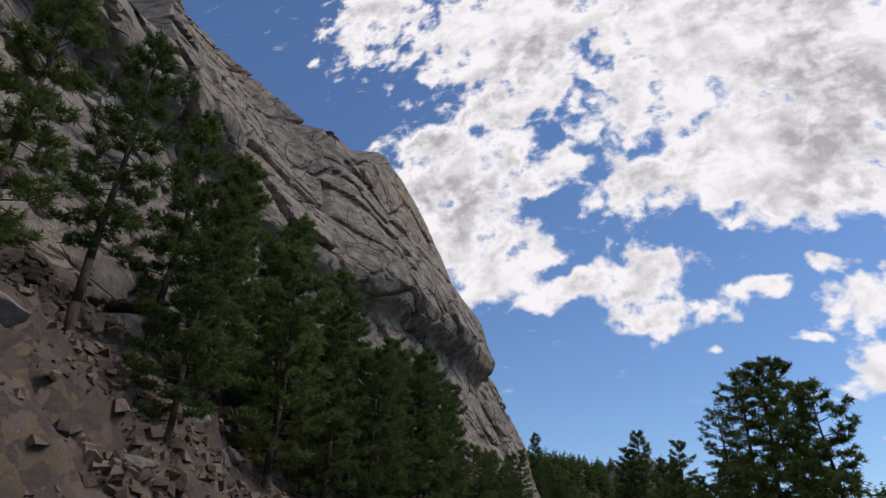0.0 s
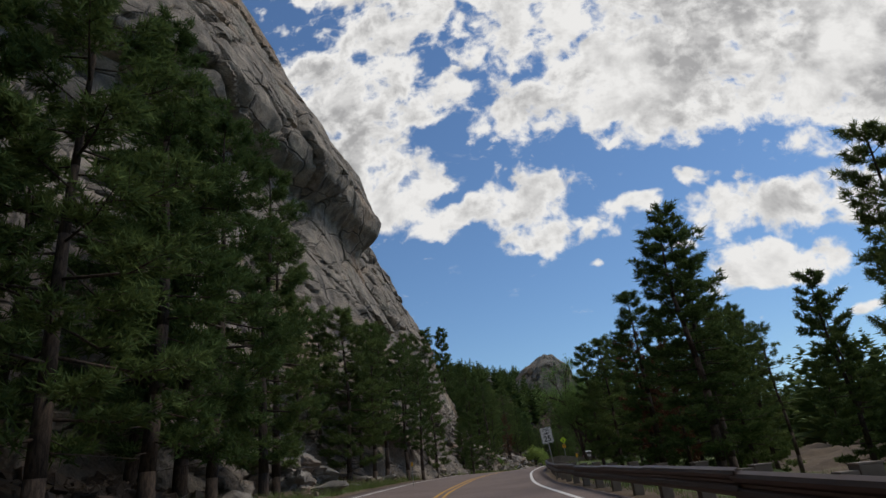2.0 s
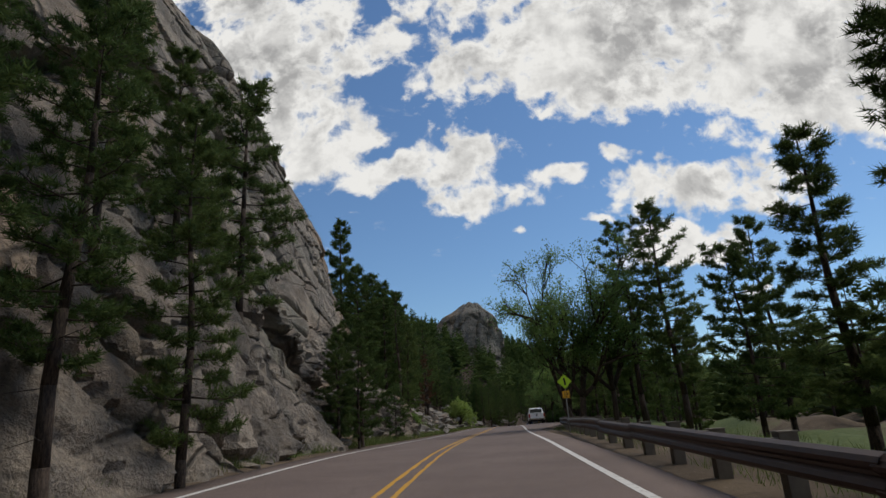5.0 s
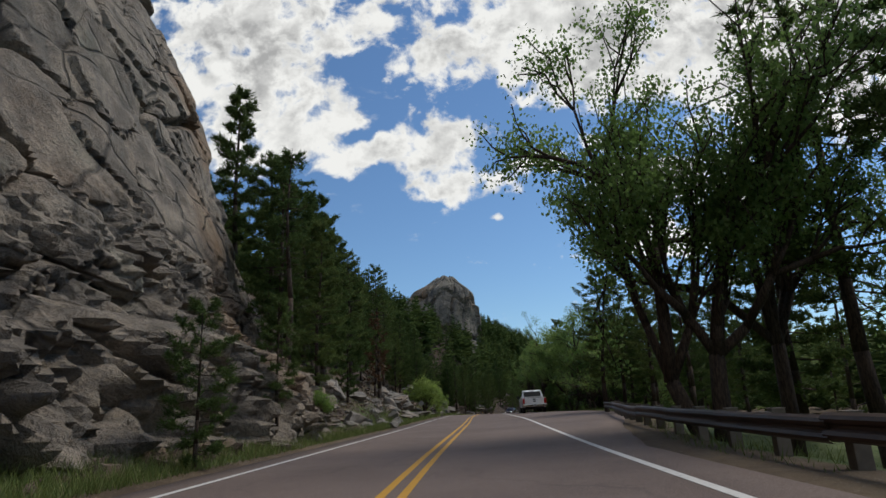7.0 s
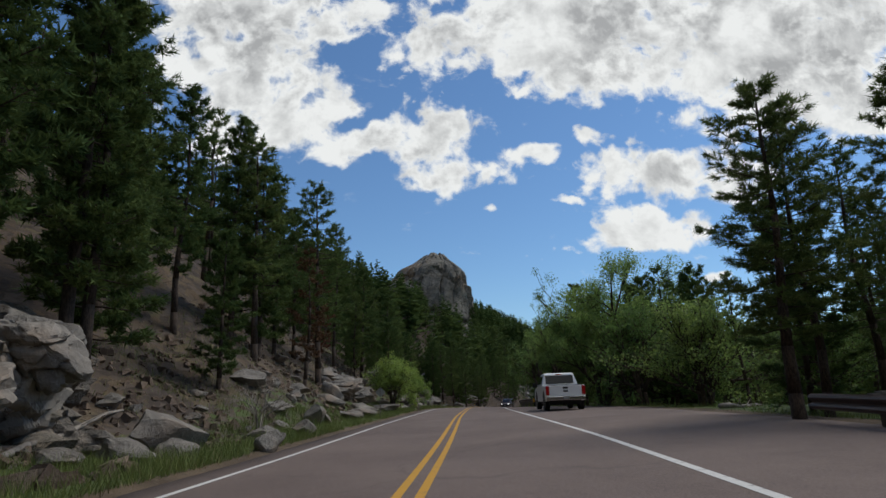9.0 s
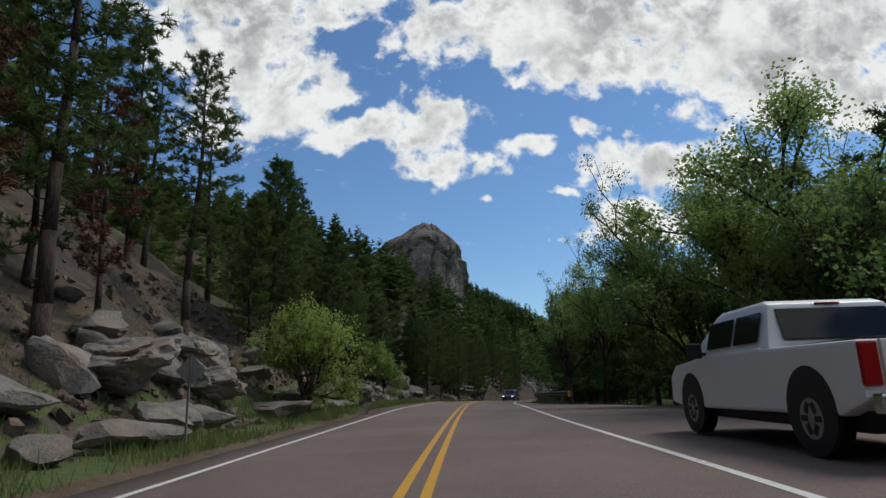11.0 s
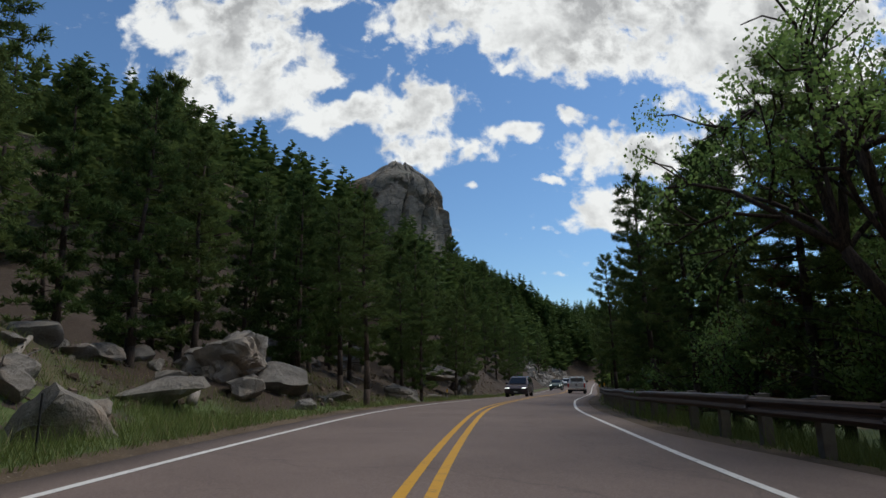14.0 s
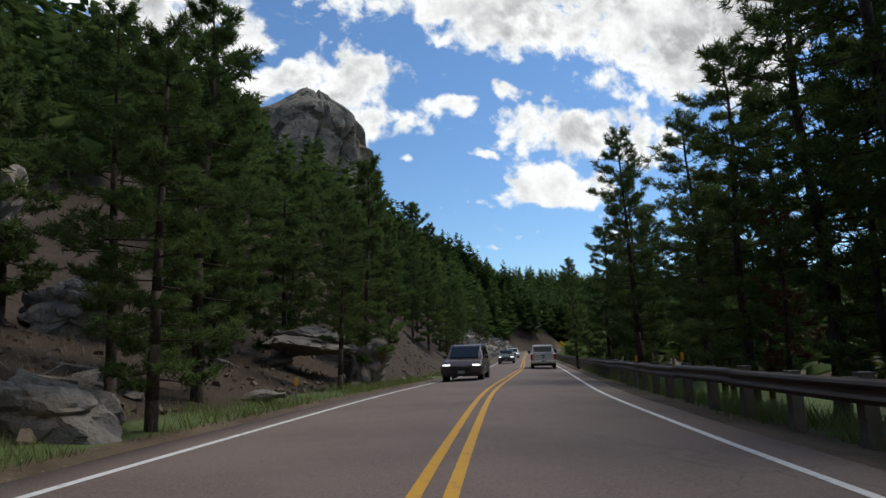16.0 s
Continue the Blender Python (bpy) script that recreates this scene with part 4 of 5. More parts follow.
# pines climbing the steep slope under the dome: kind, x, y, the height of the top
for kind, x, y, top in ((0, 2.3, 262, 21.5), (1, 4.6, 288.5, 28.5), (0, 17.3, 295.4, 18.5), (3, 9.0, 273, 20.5), (0, -14.6, 195.7, 14.5), (0, 0.2, 219.4, 9.4), (1, 5.5, 256, 14), (0, 12.5, 282, 19), (3, 6.6, 246, 9.0), (0, 3.0, 243, 10.5), (1, -3.5, 247, 15.5)):
    plant(PINES[kind], x, y, top - float(ground_z(x, y)))
# pines behind the first guardrail: kind, x, y, the height of the top, girth
for kind, x, y, top, girth in ((0, 1.6, 41.3, 6.4, 1.1), (4, 4.1, 39.8, 7.8, 1.2), (1, 5.2, 36.4, 9.2, 1.2), (0, -1.9, 57.3, 7.7, 1.3), (3, -2.9, 65.6, 7.3, 1.0), (2, -3.7, 68.7, 7.5, 1.1), (0, -1.6, 47.9, 7.1, 1.25), (2, -2.6, 73.5, 6.8, 1.2), (0, -1.2, 70.5, 6.6, 1.1), (1, -0.4, 120.8, 9.0, 1.35), (4, 3.3, 122.9, 8.1, 1.3), (1, 1.6, 118.6, 8.2, 1.2), (1, 1.0, 121.8, 8.7, 1.1), (0, 4.8, 121.5, 7.6, 1.2), (3, 2.4, 124.6, 6.6, 1.2), (1, 9.0, 123.5, 7.3, 1.1), (0, 6.4, 125.5, 6.6, 1.1), (1, 10.0, 128.8, 8.0, 1.1)):
    plant(FINE_PINES[kind], x, y, top - float(ground_z(x, y)), girth=girth)
for x, y, height in ((-1.2, 63, 6.5), (0.5, 71.5, 7), (-15.8, 142, 8), (-16.2, 148, 7), (8.2, 186, 6), (11.0, 208, 6), (5.6, 186, 4.6), (6.4, 190.5, 4), (-1.0, 56, 6), (-2.0, 58.5, 7.5)):
    plant(DRY, x, y, height)
for x, y, height in ((-15.2, 108, 9), (4.6, 60.5, 8), (-15.5, 176.5, 10.5), (3.5, 118, 8)):
    plant(BARE, x, y, height)
plant(COTTON, 6.3, 152.5, 13, 100)
plant(COTTON, 5.8, 159.2, 13, 250, girth=0.75)
plant(AIRY, -3.2, 100.8, 13.6, 40, girth=0.70)
plant(FINE_PINES[3], -14.7, 88.9, 8.2, girth=0.85)
plant(LEANING, 4.3, 171.2, 11.4, 30, girth=0.66)
plant(OVERHANG, 4.4, 180.6, 11.8, 200, girth=0.75)
plant(OVERHANG, -0.6, 102.0, 13, 80, girth=0.7)
for x, y, height in ((6.6, 183, 5.0), (5.2, 147, 7.5), (8.2, 159, 8), (5.6, 139, 6.5), (8.6, 167.5, 6), (5.8, 174.5, 5), (7.4, 180, 6), (9.4, 154, 7), (6.2, 188, 4.5), (9.5, 148, 8), (23.4, 245, 3.6), (25.5, 252, 4.2), (4.3, 127, 3.5)):
    plant(ASH, x, y, height)
for x, y, height in ((-10.0, 178.6, 1.5), (-11.7, 154.4, 4.9), (-14.6, 110, 1.6), (26, 262, 3.2), (30, 270, 3.0)):
    plant(SHRUB, x, y, height)

plant(PINES[1], -17.8, 55, 5.5, z=2.5)
plant(UMBRELLA, -10.5, 177.2, 4.8, 0, None, (0, 5), 1.0)

# the woods farther back on both sides
taken = [(r[1], r[2]) for rows in (LEFT_NEAR, LEFT_MID, LEFT_FAR, RIGHT_NEAR, RIGHT_FAR) for r in rows]


def woods(count, y0, y1, d0, d1, low, high, apart, kinds, stock=BACK_PINES):
    made, tries = 0, 0
    while made < count and tries < count * 30:
        tries += 1
        y = rng.uniform(y0, y1)
        d = d0 + (d1 - d0) * rng.uniform(0, 1) ** 1.4
        x = float(beside(y, d))
        if any((x - a) ** 2 + (y - b) ** 2 < apart * apart for a, b in taken):
            continue
        if d < 0 and y < 124 and x < cliff_x(np.array(y), np.array(float(ground_z(x, y)) + 2)) + 1.0:
            continue
        if math.hypot(x + 12, (y - 305)) < 25:
            continue
        taken.append((x, y))
        plant(stock[kinds[int(rng.integers(len(kinds)))]], x, y, rng.uniform(low, high))
        made += 1


woods(9, 30, 52, -9.5, -14, 8, 13, 2.0, (0, 1, 2), PINES)
woods(10, 120, 215, -8, -12, 6, 10, 2.0, (0, 1, 2, 3), PINES)
woods(36, 124, 215, -11, -28, 8, 12, 2.0, (0, 1, 2, 3))
woods(10, 208, 262, -7, -12, 6.5, 8.5, 2.2, (0, 1, 3), PINES)
woods(8, 196, 236, 7.5, 18, 8, 10.5, 1.8, (0, 1, 3), PINES)
woods(50, 215, 318, -8, -34, 7, 9.5, 2.2, (0, 1, 2, 3))
woods(22, 10, 110, 10, 28, 7, 11, 2.4, (0, 1, 2, 3), PINES)
woods(30, 122, 205, 14, 24, 7, 11, 1.8, (0, 1, 3, 0))
woods(26, 105, 200, 12.5, 40, 7, 11, 2.4, (0, 1, 2, 3))
woods(18, 196, 310, 8, 30, 8, 12, 2.4, (0, 1, 2, 4))
for ob in SOURCES:
    for piece in ob.children:
        bpy.data.objects.remove(piece)
    bpy.data.objects.remove(ob)


def far_woods(name, count, seed, y0, y1, x0, x1, label, clear=26, low=7):
    """Distant pines joined into one mass: ragged cones of loose sprays."""
    r = np.random.default_rng(seed)
    x, y = r.uniform(x0, x1, count), r.uniform(y0, y1, count)
    keep = (np.abs((x - road_x(y)) * road_cos(y)) > clear) & (np.hypot(x + 12, (y - 305)) > 24) | (y > 356)
    x, y = x[keep], y[keep]
    z, h = ground_z(x, y), r.uniform(low, 13, len(x))
    sprays = 70
    t = np.tile(np.linspace(0.08, 1.0, sprays), (len(x), 1))
    a = r.uniform(0, 6.28, t.shape)
    rad = (h * 0.2)[:, None] * (1 - t) ** 0.75 * r.uniform(0.5, 1.2, t.shape) + 0.15
    c = np.stack([x[:, None] + rad * np.cos(a) * 0.5, y[:, None] + rad * np.sin(a) * 0.5, z[:, None] + t * h[:, None]], -1).reshape(-1, 3)
    out = np.stack([np.cos(a), np.sin(a), 0.25 + 0 * a], -1).reshape(-1, 3)
    s = (rad * 0.9 + 0.25).reshape(-1, 1)
    across = np.stack([-out[:, 1], out[:, 0], r.uniform(-0.3, 0.3, len(out))], -1)
    up = np.tile((0, 0, 1.0), (len(out), 1))
    quad = np.stack([c - out * s * 0.3, c + across * s * 0.55 + up * s * 0.2, c + out * s, c - across * s * 0.55 + up * s * 0.25], 1).reshape(-1, 3)
    ob = sheet(name, quad, np.arange(len(quad)).reshape(-1, 4), "needles", smooth=False)
    return tagged(ob, label, "forest", kind="stuff")


far_woods("far_woods", 2600, 71, 330, 640, -140, 280, "distant pine forest covering the hill ahead")
far_woods("hill_woods", 2600, 74, 318, 440, -40, 130, "pine forest on the near face of the hill ahead", 9)
far_woods("dome_woods", 240, 75, 226, 322, -40, 28, "dense pines on the steep slope under the dome", 11, 9)
far_woods("side_woods", 2000, 72, -20, 345, 22, 170, "pine forest farther back across the valley")
far_woods("slope_woods", 800, 73, 130, 345, -110, -32, "pine forest climbing the slope below the dome")

# ---- guardrails ----


def beam_shape(bm, a, b, za, zb):
    """One length of W-beam between two plan points, facing the road."""
    a, b = Vector((*a, za)), Vector((*b, zb))
    along = (b - a).normalized()
    out = Vector((-along.y, along.x, 0)).normalized()
    profile = [(0.0, -0.155), (0.055, -0.125), (0.075, -0.085), (0.055, -0.045), (0.012, -0.015), (0.012, 0.015), (0.055, 0.045), (0.075, 0.085), (0.055, 0.125), (0.0, 0.155)]
    loops = []
    for end in (a - along * 0.05, b + along * 0.05):
        front = [bm.verts.new(end + out * x + Vector((0, 0, z))) for x, z in profile]
        rear = [bm.verts.new(end + out * (x - 0.006) + Vector((0, 0, z))) for x, z in reversed(profile)]
        loops.append(front + rear)
    n = len(loops[0])
    for i in range(n):
        bm.faces.new((loops[0][i], loops[0][(i + 1) % n], loops[1][(i + 1) % n], loops[1][i]))


def guardrail(y0, y1, offsets, heights, label):
    """Rail lengths on wooden posts and blocks. offsets: y and metres right of the centre line; heights: y and the beam's middle over the road."""
    oy, od = zip(*offsets)
    hy, hh = zip(*heights)
    ys = [y0]
    while ys[-1] < y1:
        ys.append(ys[-1] + 3.81 * float(road_cos(ys[-1])))
    rail = empty("guardrail", (0, 0, 0), label=label, category="guardrail", group="guardrails")

    def spot(y):
        d = float(np.interp(y, oy, od))
        x = float(beside(y, d))
        return x, y, float(road_z(y) + road_dip(y, d) + np.interp(y, hy, hh)) - 0.60
    for n, (ya, yb) in enumerate(zip(ys, ys[1:])):
        (xa, _, za), (xb, _, zb) = spot(ya), spot(yb)
        sag = 0.02 * math.sin(n * 2.3)
        bm = bmesh.new()
        beam_shape(bm, (xa, ya), (xb, yb), za + 0.60 + sag, zb + 0.60 + sag)
        part("rail_beam", bm, "rail_steel", rail, smooth=False)
        for y in (ya, (ya + yb) / 2):
            x, _, z = spot(y)
            turn = Matrix.Rotation(radians(road_turn(y) + 3 * math.sin(y * 7)), 3, "Z")
            right = Vector((1, 0, 0))
            right.rotate(turn)
            bm = bmesh.new()
            box(bm, (0.15, 0.15, 0.30), Vector((x, y, z + 0.60)) + right * 0.09, turn, 0.01)
            part("spacer_block", bm, "post_wood", rail)
            bm = bmesh.new()
            low = min(float(ground_z(x + 0.25, y)), z) - 0.4
            top = z + 0.78 + 0.02 * math.sin(y * 5)
            box(bm, (0.19, 0.17, top - low), Vector((x, y, (top + low) / 2)) + right * 0.26, turn, 0.015)
            post = part("post", bm, "post_wood", rail)
            # thin cap in a paler wood: daylight on the post top put into colour
            bm = bmesh.new()
            box(bm, (0.20, 0.18, 0.012), Vector((x, y, top + 0.004)) + right * 0.26, turn)
            part("post_top", bm, "dead_wood", post, "weathered sawn post top, coloured paler for the light on it")
    return rail


guardrail(-16, 116, [(-20, 4.2), (60, 4.05), (80, 4.35), (95, 5.0), (104, 5.6), (110, 6.3), (114, 6.9), (118, 7.6)], [(-20, 0.45), (40, 0.42), (60, 0.47), (90, 0.41), (110, 0.40), (118, 0.47)], "weathered brown steel guardrail on grey wooden posts")
guardrail(170.2, 318, [(170, 6.4), (172, 6.05), (174.5, 5.6), (177, 5.3), (188, 4.95), (200, 4.8), (330, 4.7)], [(170, 0.70), (190, 0.64), (205, 0.72), (330, 0.72)], "weathered brown steel guardrail with a yellow end marker")


# ---- signs ----


def rounded_plate(bm, wide, tall, corner, depth, turn=0.0, at=(0, 0, 0)):
    """An upright plate with rounded corners, facing -y."""
    pts = []
    for k in range(16):
        a = 2 * math.pi * (k + 0.5) / 16
        x = math.copysign(wide / 2 - corner, math.cos(a)) + corner * math.cos(a)
        z = math.copysign(tall / 2 - corner, math.sin(a)) + corner * math.sin(a)
        c, s = math.cos(turn), math.sin(turn)
        pts.append((x * c - z * s + at[0], x * s + z * c + at[2]))
    front = [bm.verts.new((x, at[1] - depth / 2, z)) for x, z in pts]
    rear = [bm.verts.new((x, at[1] + depth / 2, z)) for x, z in pts]
    bm.faces.new(front)
    bm.faces.new(rear[::-1])
    for i in range(16):
        bm.faces.new((front[i], rear[i], rear[(i + 1) % 16], front[(i + 1) % 16]))


def lettering(text, size, place, parent, mat="sign_black", squeeze=1.0):
    curve = bpy.data.curves.new("lettering", "FONT")
    curve.body, curve.size, curve.extrude, curve.align_x, curve.align_y, curve.offset = text, size, 0.002, "CENTER", "CENTER", size * 0.022
    helper = new("lettering", curve)
    me = bpy.data.meshes.new_from_object(helper.evaluated_get(bpy.context.evaluated_depsgraph_get()))
    bpy.data.objects.remove(helper)
    me.materials.clear()
    me.materials.append(MATS[mat])
    ob = new("lettering", me)
    ob.parent = parent
    ob.matrix_basis = pose(*place, 90, 0, 0) @ Matrix.Diagonal((squeeze, 1, 1, 1))
    return ob


def sign_post(parent, top, radius=0.025, mat="galvanised"):
    bm = bmesh.new()
    box(bm, (radius * 2, radius * 1.4, top + 0.5), (0, 0.035, (top - 0.5) / 2), None, 0.006)
    part("post", bm, mat, parent)


def ring_border(wide, tall, corner, line, mat, parent, at, turn=0.0):
    bm = bmesh.new()
    rounded_plate(bm, wide, tall, corner, 0.004, turn, at)
    part("border", bm, mat, parent)
    bm = bmesh.new()
    rounded_plate(bm, wide - line * 2, tall - line * 2, max(0.004, corner - line), 0.004, turn, (at[0], at[1] - 0.003, at[2]))
    return bm


x, y = -6.5, 53.6
speed = empty("speed_limit_sign", (x, y, float(ground_z(x, y))), 4, "white speed limit sign on a leaning metal post behind the guardrail", "road sign")
speed.matrix_basis = speed.matrix_basis @ pose(0, 0, 0, 0, -5, 0)
h = 1.38 - float(ground_z(x, y))
sign_post(speed, h + 0.28)
bm = bmesh.new()
rounded_plate(bm, 0.46, 0.61, 0.035, 0.006, 0, (0, 0, h))
panel = part("panel", bm, "sign_white", speed)
bm = ring_border(0.44, 0.59, 0.03, 0.012, "sign_black", speed, (0, -0.006, h))
part("face", bm, "sign_white", speed)
lettering("SPEED", 0.128, (0, -0.0125, h + 0.195), speed, squeeze=0.88)
lettering("LIMIT", 0.128, (0, -0.0125, h + 0.065), speed, squeeze=0.92)
lettering("25", 0.31, (0, -0.0125, h - 0.14), speed, squeeze=0.95)

x, y = -5.93, 87.3
walkers = empty("crossing_sign", (x, y, float(ground_z(x, y))), 0, "lime diamond crossing sign above a small yellow speed plaque", "road sign")
h = 2.59 - float(ground_z(x, y))
sign_post(walkers, h + 0.25)
bm = bmesh.new()
rounded_plate(bm, 0.45, 0.45, 0.035, 0.006, math.pi / 4, (0, 0, h))
part("panel", bm, "sign_lime", walkers)
bm = ring_border(0.43, 0.43, 0.03, 0.010, "sign_black", walkers, (0, -0.006, h), math.pi / 4)
part("face", bm, "sign_lime", walkers)
bm = bmesh.new()
rounded_plate(bm, 0.075, 0.30, 0.03, 0.004, 0.15, (0, -0.012, h))
part("symbol", bm, "sign_black", walkers, "plain upright black bar")
bm = bmesh.new()
rounded_plate(bm, 0.31, 0.31, 0.025, 0.006, 0, (0, 0, h - 0.53))
part("plaque", bm, "sign_yellow", walkers, "yellow square advisory plaque")
bm = ring_border(0.295, 0.295, 0.02, 0.008, "sign_black", walkers, (0, -0.006, h - 0.53))
part("plaque_face", bm, "sign_yellow", walkers)
lettering("15", 0.19, (0, -0.0125, h - 0.495), walkers)
lettering("M.P.H.", 0.06, (0, -0.0125, h - 0.62), walkers)

x, y = float(beside(278, 5.6)), 278.0
bend = empty("curve_sign", (x, y, float(ground_z(x, y))), road_turn(278), "yellow diamond warning sign with a black arrow", "road sign")
h = 2.5
sign_post(bend, h + 0.4)
bm = bmesh.new()
rounded_plate(bm, 0.75, 0.75, 0.05, 0.008, math.pi / 4, (0, 0, h))
part("panel", bm, "sign_yellow", bend)
bm = bmesh.new()
for k in range(7):
    a = k / 6 * 1.3
    box(bm, (0.09, 0.006, 0.10), (0.18 - 0.28 * math.sin(a), -0.008, h - 0.25 + 0.28 * a / 1.3 + 0.08 * math.sin(a)), Matrix.Rotation(a, 3, "Y"))
box(bm, (0.20, 0.006, 0.09), (-0.14, -0.0075, h + 0.08), Matrix.Rotation(0.8, 3, "Y"))
box(bm, (0.20, 0.006, 0.09), (-0.14, -0.007, h + 0.19), Matrix.Rotation(-0.8, 3, "Y"))
part("arrow", bm, "sign_black", bend)

x, y = -11.7, 143.3
rear_sign = empty("sign_seen_from_behind", (x, y, float(ground_z(x, y))), 176, "grey back of a diamond road sign on a thin post", "road sign")
sign_post(rear_sign, 1.75, 0.02, "post_wood")
bm = bmesh.new()
rounded_plate(bm, 0.42, 0.42, 0.03, 0.006, math.pi / 4, (0, 0, 1.45))
part("panel", bm, "sign_back", rear_sign)


def delineator(x, y, lift, label, turn=0.0):
    """A thin post with a small yellow reflector plate."""
    ob = empty("road_delineator", (x, y, float(ground_z(x, y))), turn, label, "road marker", "delineators")
    sign_post(ob, lift, 0.018)
    bm = bmesh.new()
    rounded_plate(bm, 0.09, 0.20, 0.015, 0.006, 0, (0, 0, lift - 0.06))
    part("reflector", bm, "sign_yellow", ob, "yellow reflector plate")


delineator(-13.5, 58.8, 1.08 - float(ground_z(-13.5, 58.8)), "thin post with a yellow reflector on the grass verge")
delineator(-5.42, 62.9, 0.74 - float(ground_z(-5.42, 62.9)), "yellow reflector on a post behind the guardrail")
delineator(-1.9, 208.5, 0.6, "thin post with a yellow reflector on the grass verge")
delineator(7.7, 207.6, 1.2, "yellow reflector on a post behind the guardrail")
delineator(9.0, 212.6, 1.1, "yellow reflector on a post behind the guardrail")
x, y = float(beside(169.9, 6.44)), 169.9
marker = empty("rail_end_marker", (x, y, float(ground_z(x, y))), road_turn(y), "yellow panel wrapped round the end of the guardrail", "road marker")
bm = bmesh.new()
box(bm, (0.16, 0.10, 0.36), (0.02, 0, float(road_z(y)) + 0.55 - float(ground_z(x, y))), None, 0.02)
part("panel", bm, "sign_yellow", marker)
bm = bmesh.new()
box(bm, (0.12, 0.12, 0.95), (0.10, 0.12, 0.30), None, 0.01)
part("post", bm, "black_trim", marker)
for px, py in ((-8.5, 178.3), (-9.1, 171.6)):
    stake = empty("thin_stake", (px, py, float(ground_z(px, py))), 0, "thin dark metal stake in the grass verge", "stake", "stakes")
    sign_post(stake, 0.75, 0.012, "black_trim")
px, py = -13.2, 26.5
stake = empty("orange_stake", (px, py, float(ground_z(px, py))), 0, "orange plastic marker stake on the dirt bank", "stake")
sign_post(stake, 0.6, 0.02, "orange_plastic")

# ---- vehicles ----


def outline_body(bm, points, half, tuck=0.0, z_tuck=0.8, top=2.0):
    """A side outline (y, z) given width, drawn in towards the roof."""
    def across(z):
        return half - tuck * max(0.0, z - z_tuck) / (top - z_tuck)
    left = [bm.verts.new((-across(z), y, z)) for y, z in points]
    right = [bm.verts.new((across(z), y, z)) for y, z in points]
    n = len(points)
    bm.faces.new(left[::-1])
    bm.faces.new(right)
    for i in range(n):
        bm.faces.new((left[i], left[(i + 1) % n], right[(i + 1) % n], right[i]))
    bmesh.ops.recalc_face_normals(bm, faces=bm.faces[:])
    bmesh.ops.bevel(bm, geom=[e for e in bm.edges if e.calc_face_angle(0) > 0.5], offset=0.045, segments=2, affect="EDGES", profile=0.6)


def wheels(thing, half, ys, radius):
    for y in ys:
        for s in (-1, 1):
            bm = bmesh.new()
            tube(bm, (s * (half - 0.26), y, radius), (s * (half - 0.01), y, radius), radius, radius, 28)
            bmesh.ops.bevel(bm, geom=[e for e in bm.edges if e.calc_face_angle(0) > 1], offset=0.04, segments=2, affect="EDGES")
            tyre = part("wheel", bm, "tyre_rubber", thing)
            bm = bmesh.new()
            tube(bm, (s * (half - 0.10), y, radius), (s * (half + 0.002), y, radius), radius * 0.60, radius * 0.56, 20)
            rim = part("rim", bm, "galvanised", tyre, "silver wheel rim")
            # six black plates on the solid rim paint the shade of openings between spokes
            bm = bmesh.new()
            for k in range(6):
                a = k * math.pi / 3
                box(bm, (0.012, radius * 0.16, radius * 0.3), (s * (half + 0.004), y + math.cos(a) * radius * 0.33, radius + math.sin(a) * radius * 0.33), Matrix.Rotation(math.pi / 2 - a, 3, "X"))
            part("wheel_openings", bm, "black_trim", rim)


def slab(name, thing, mat, size, place, bevel=0.02, label="", turn=None):
    bm = bmesh.new()
    box(bm, size, place, turn, bevel)
    return part(name, bm, mat, thing, label, smooth=False)


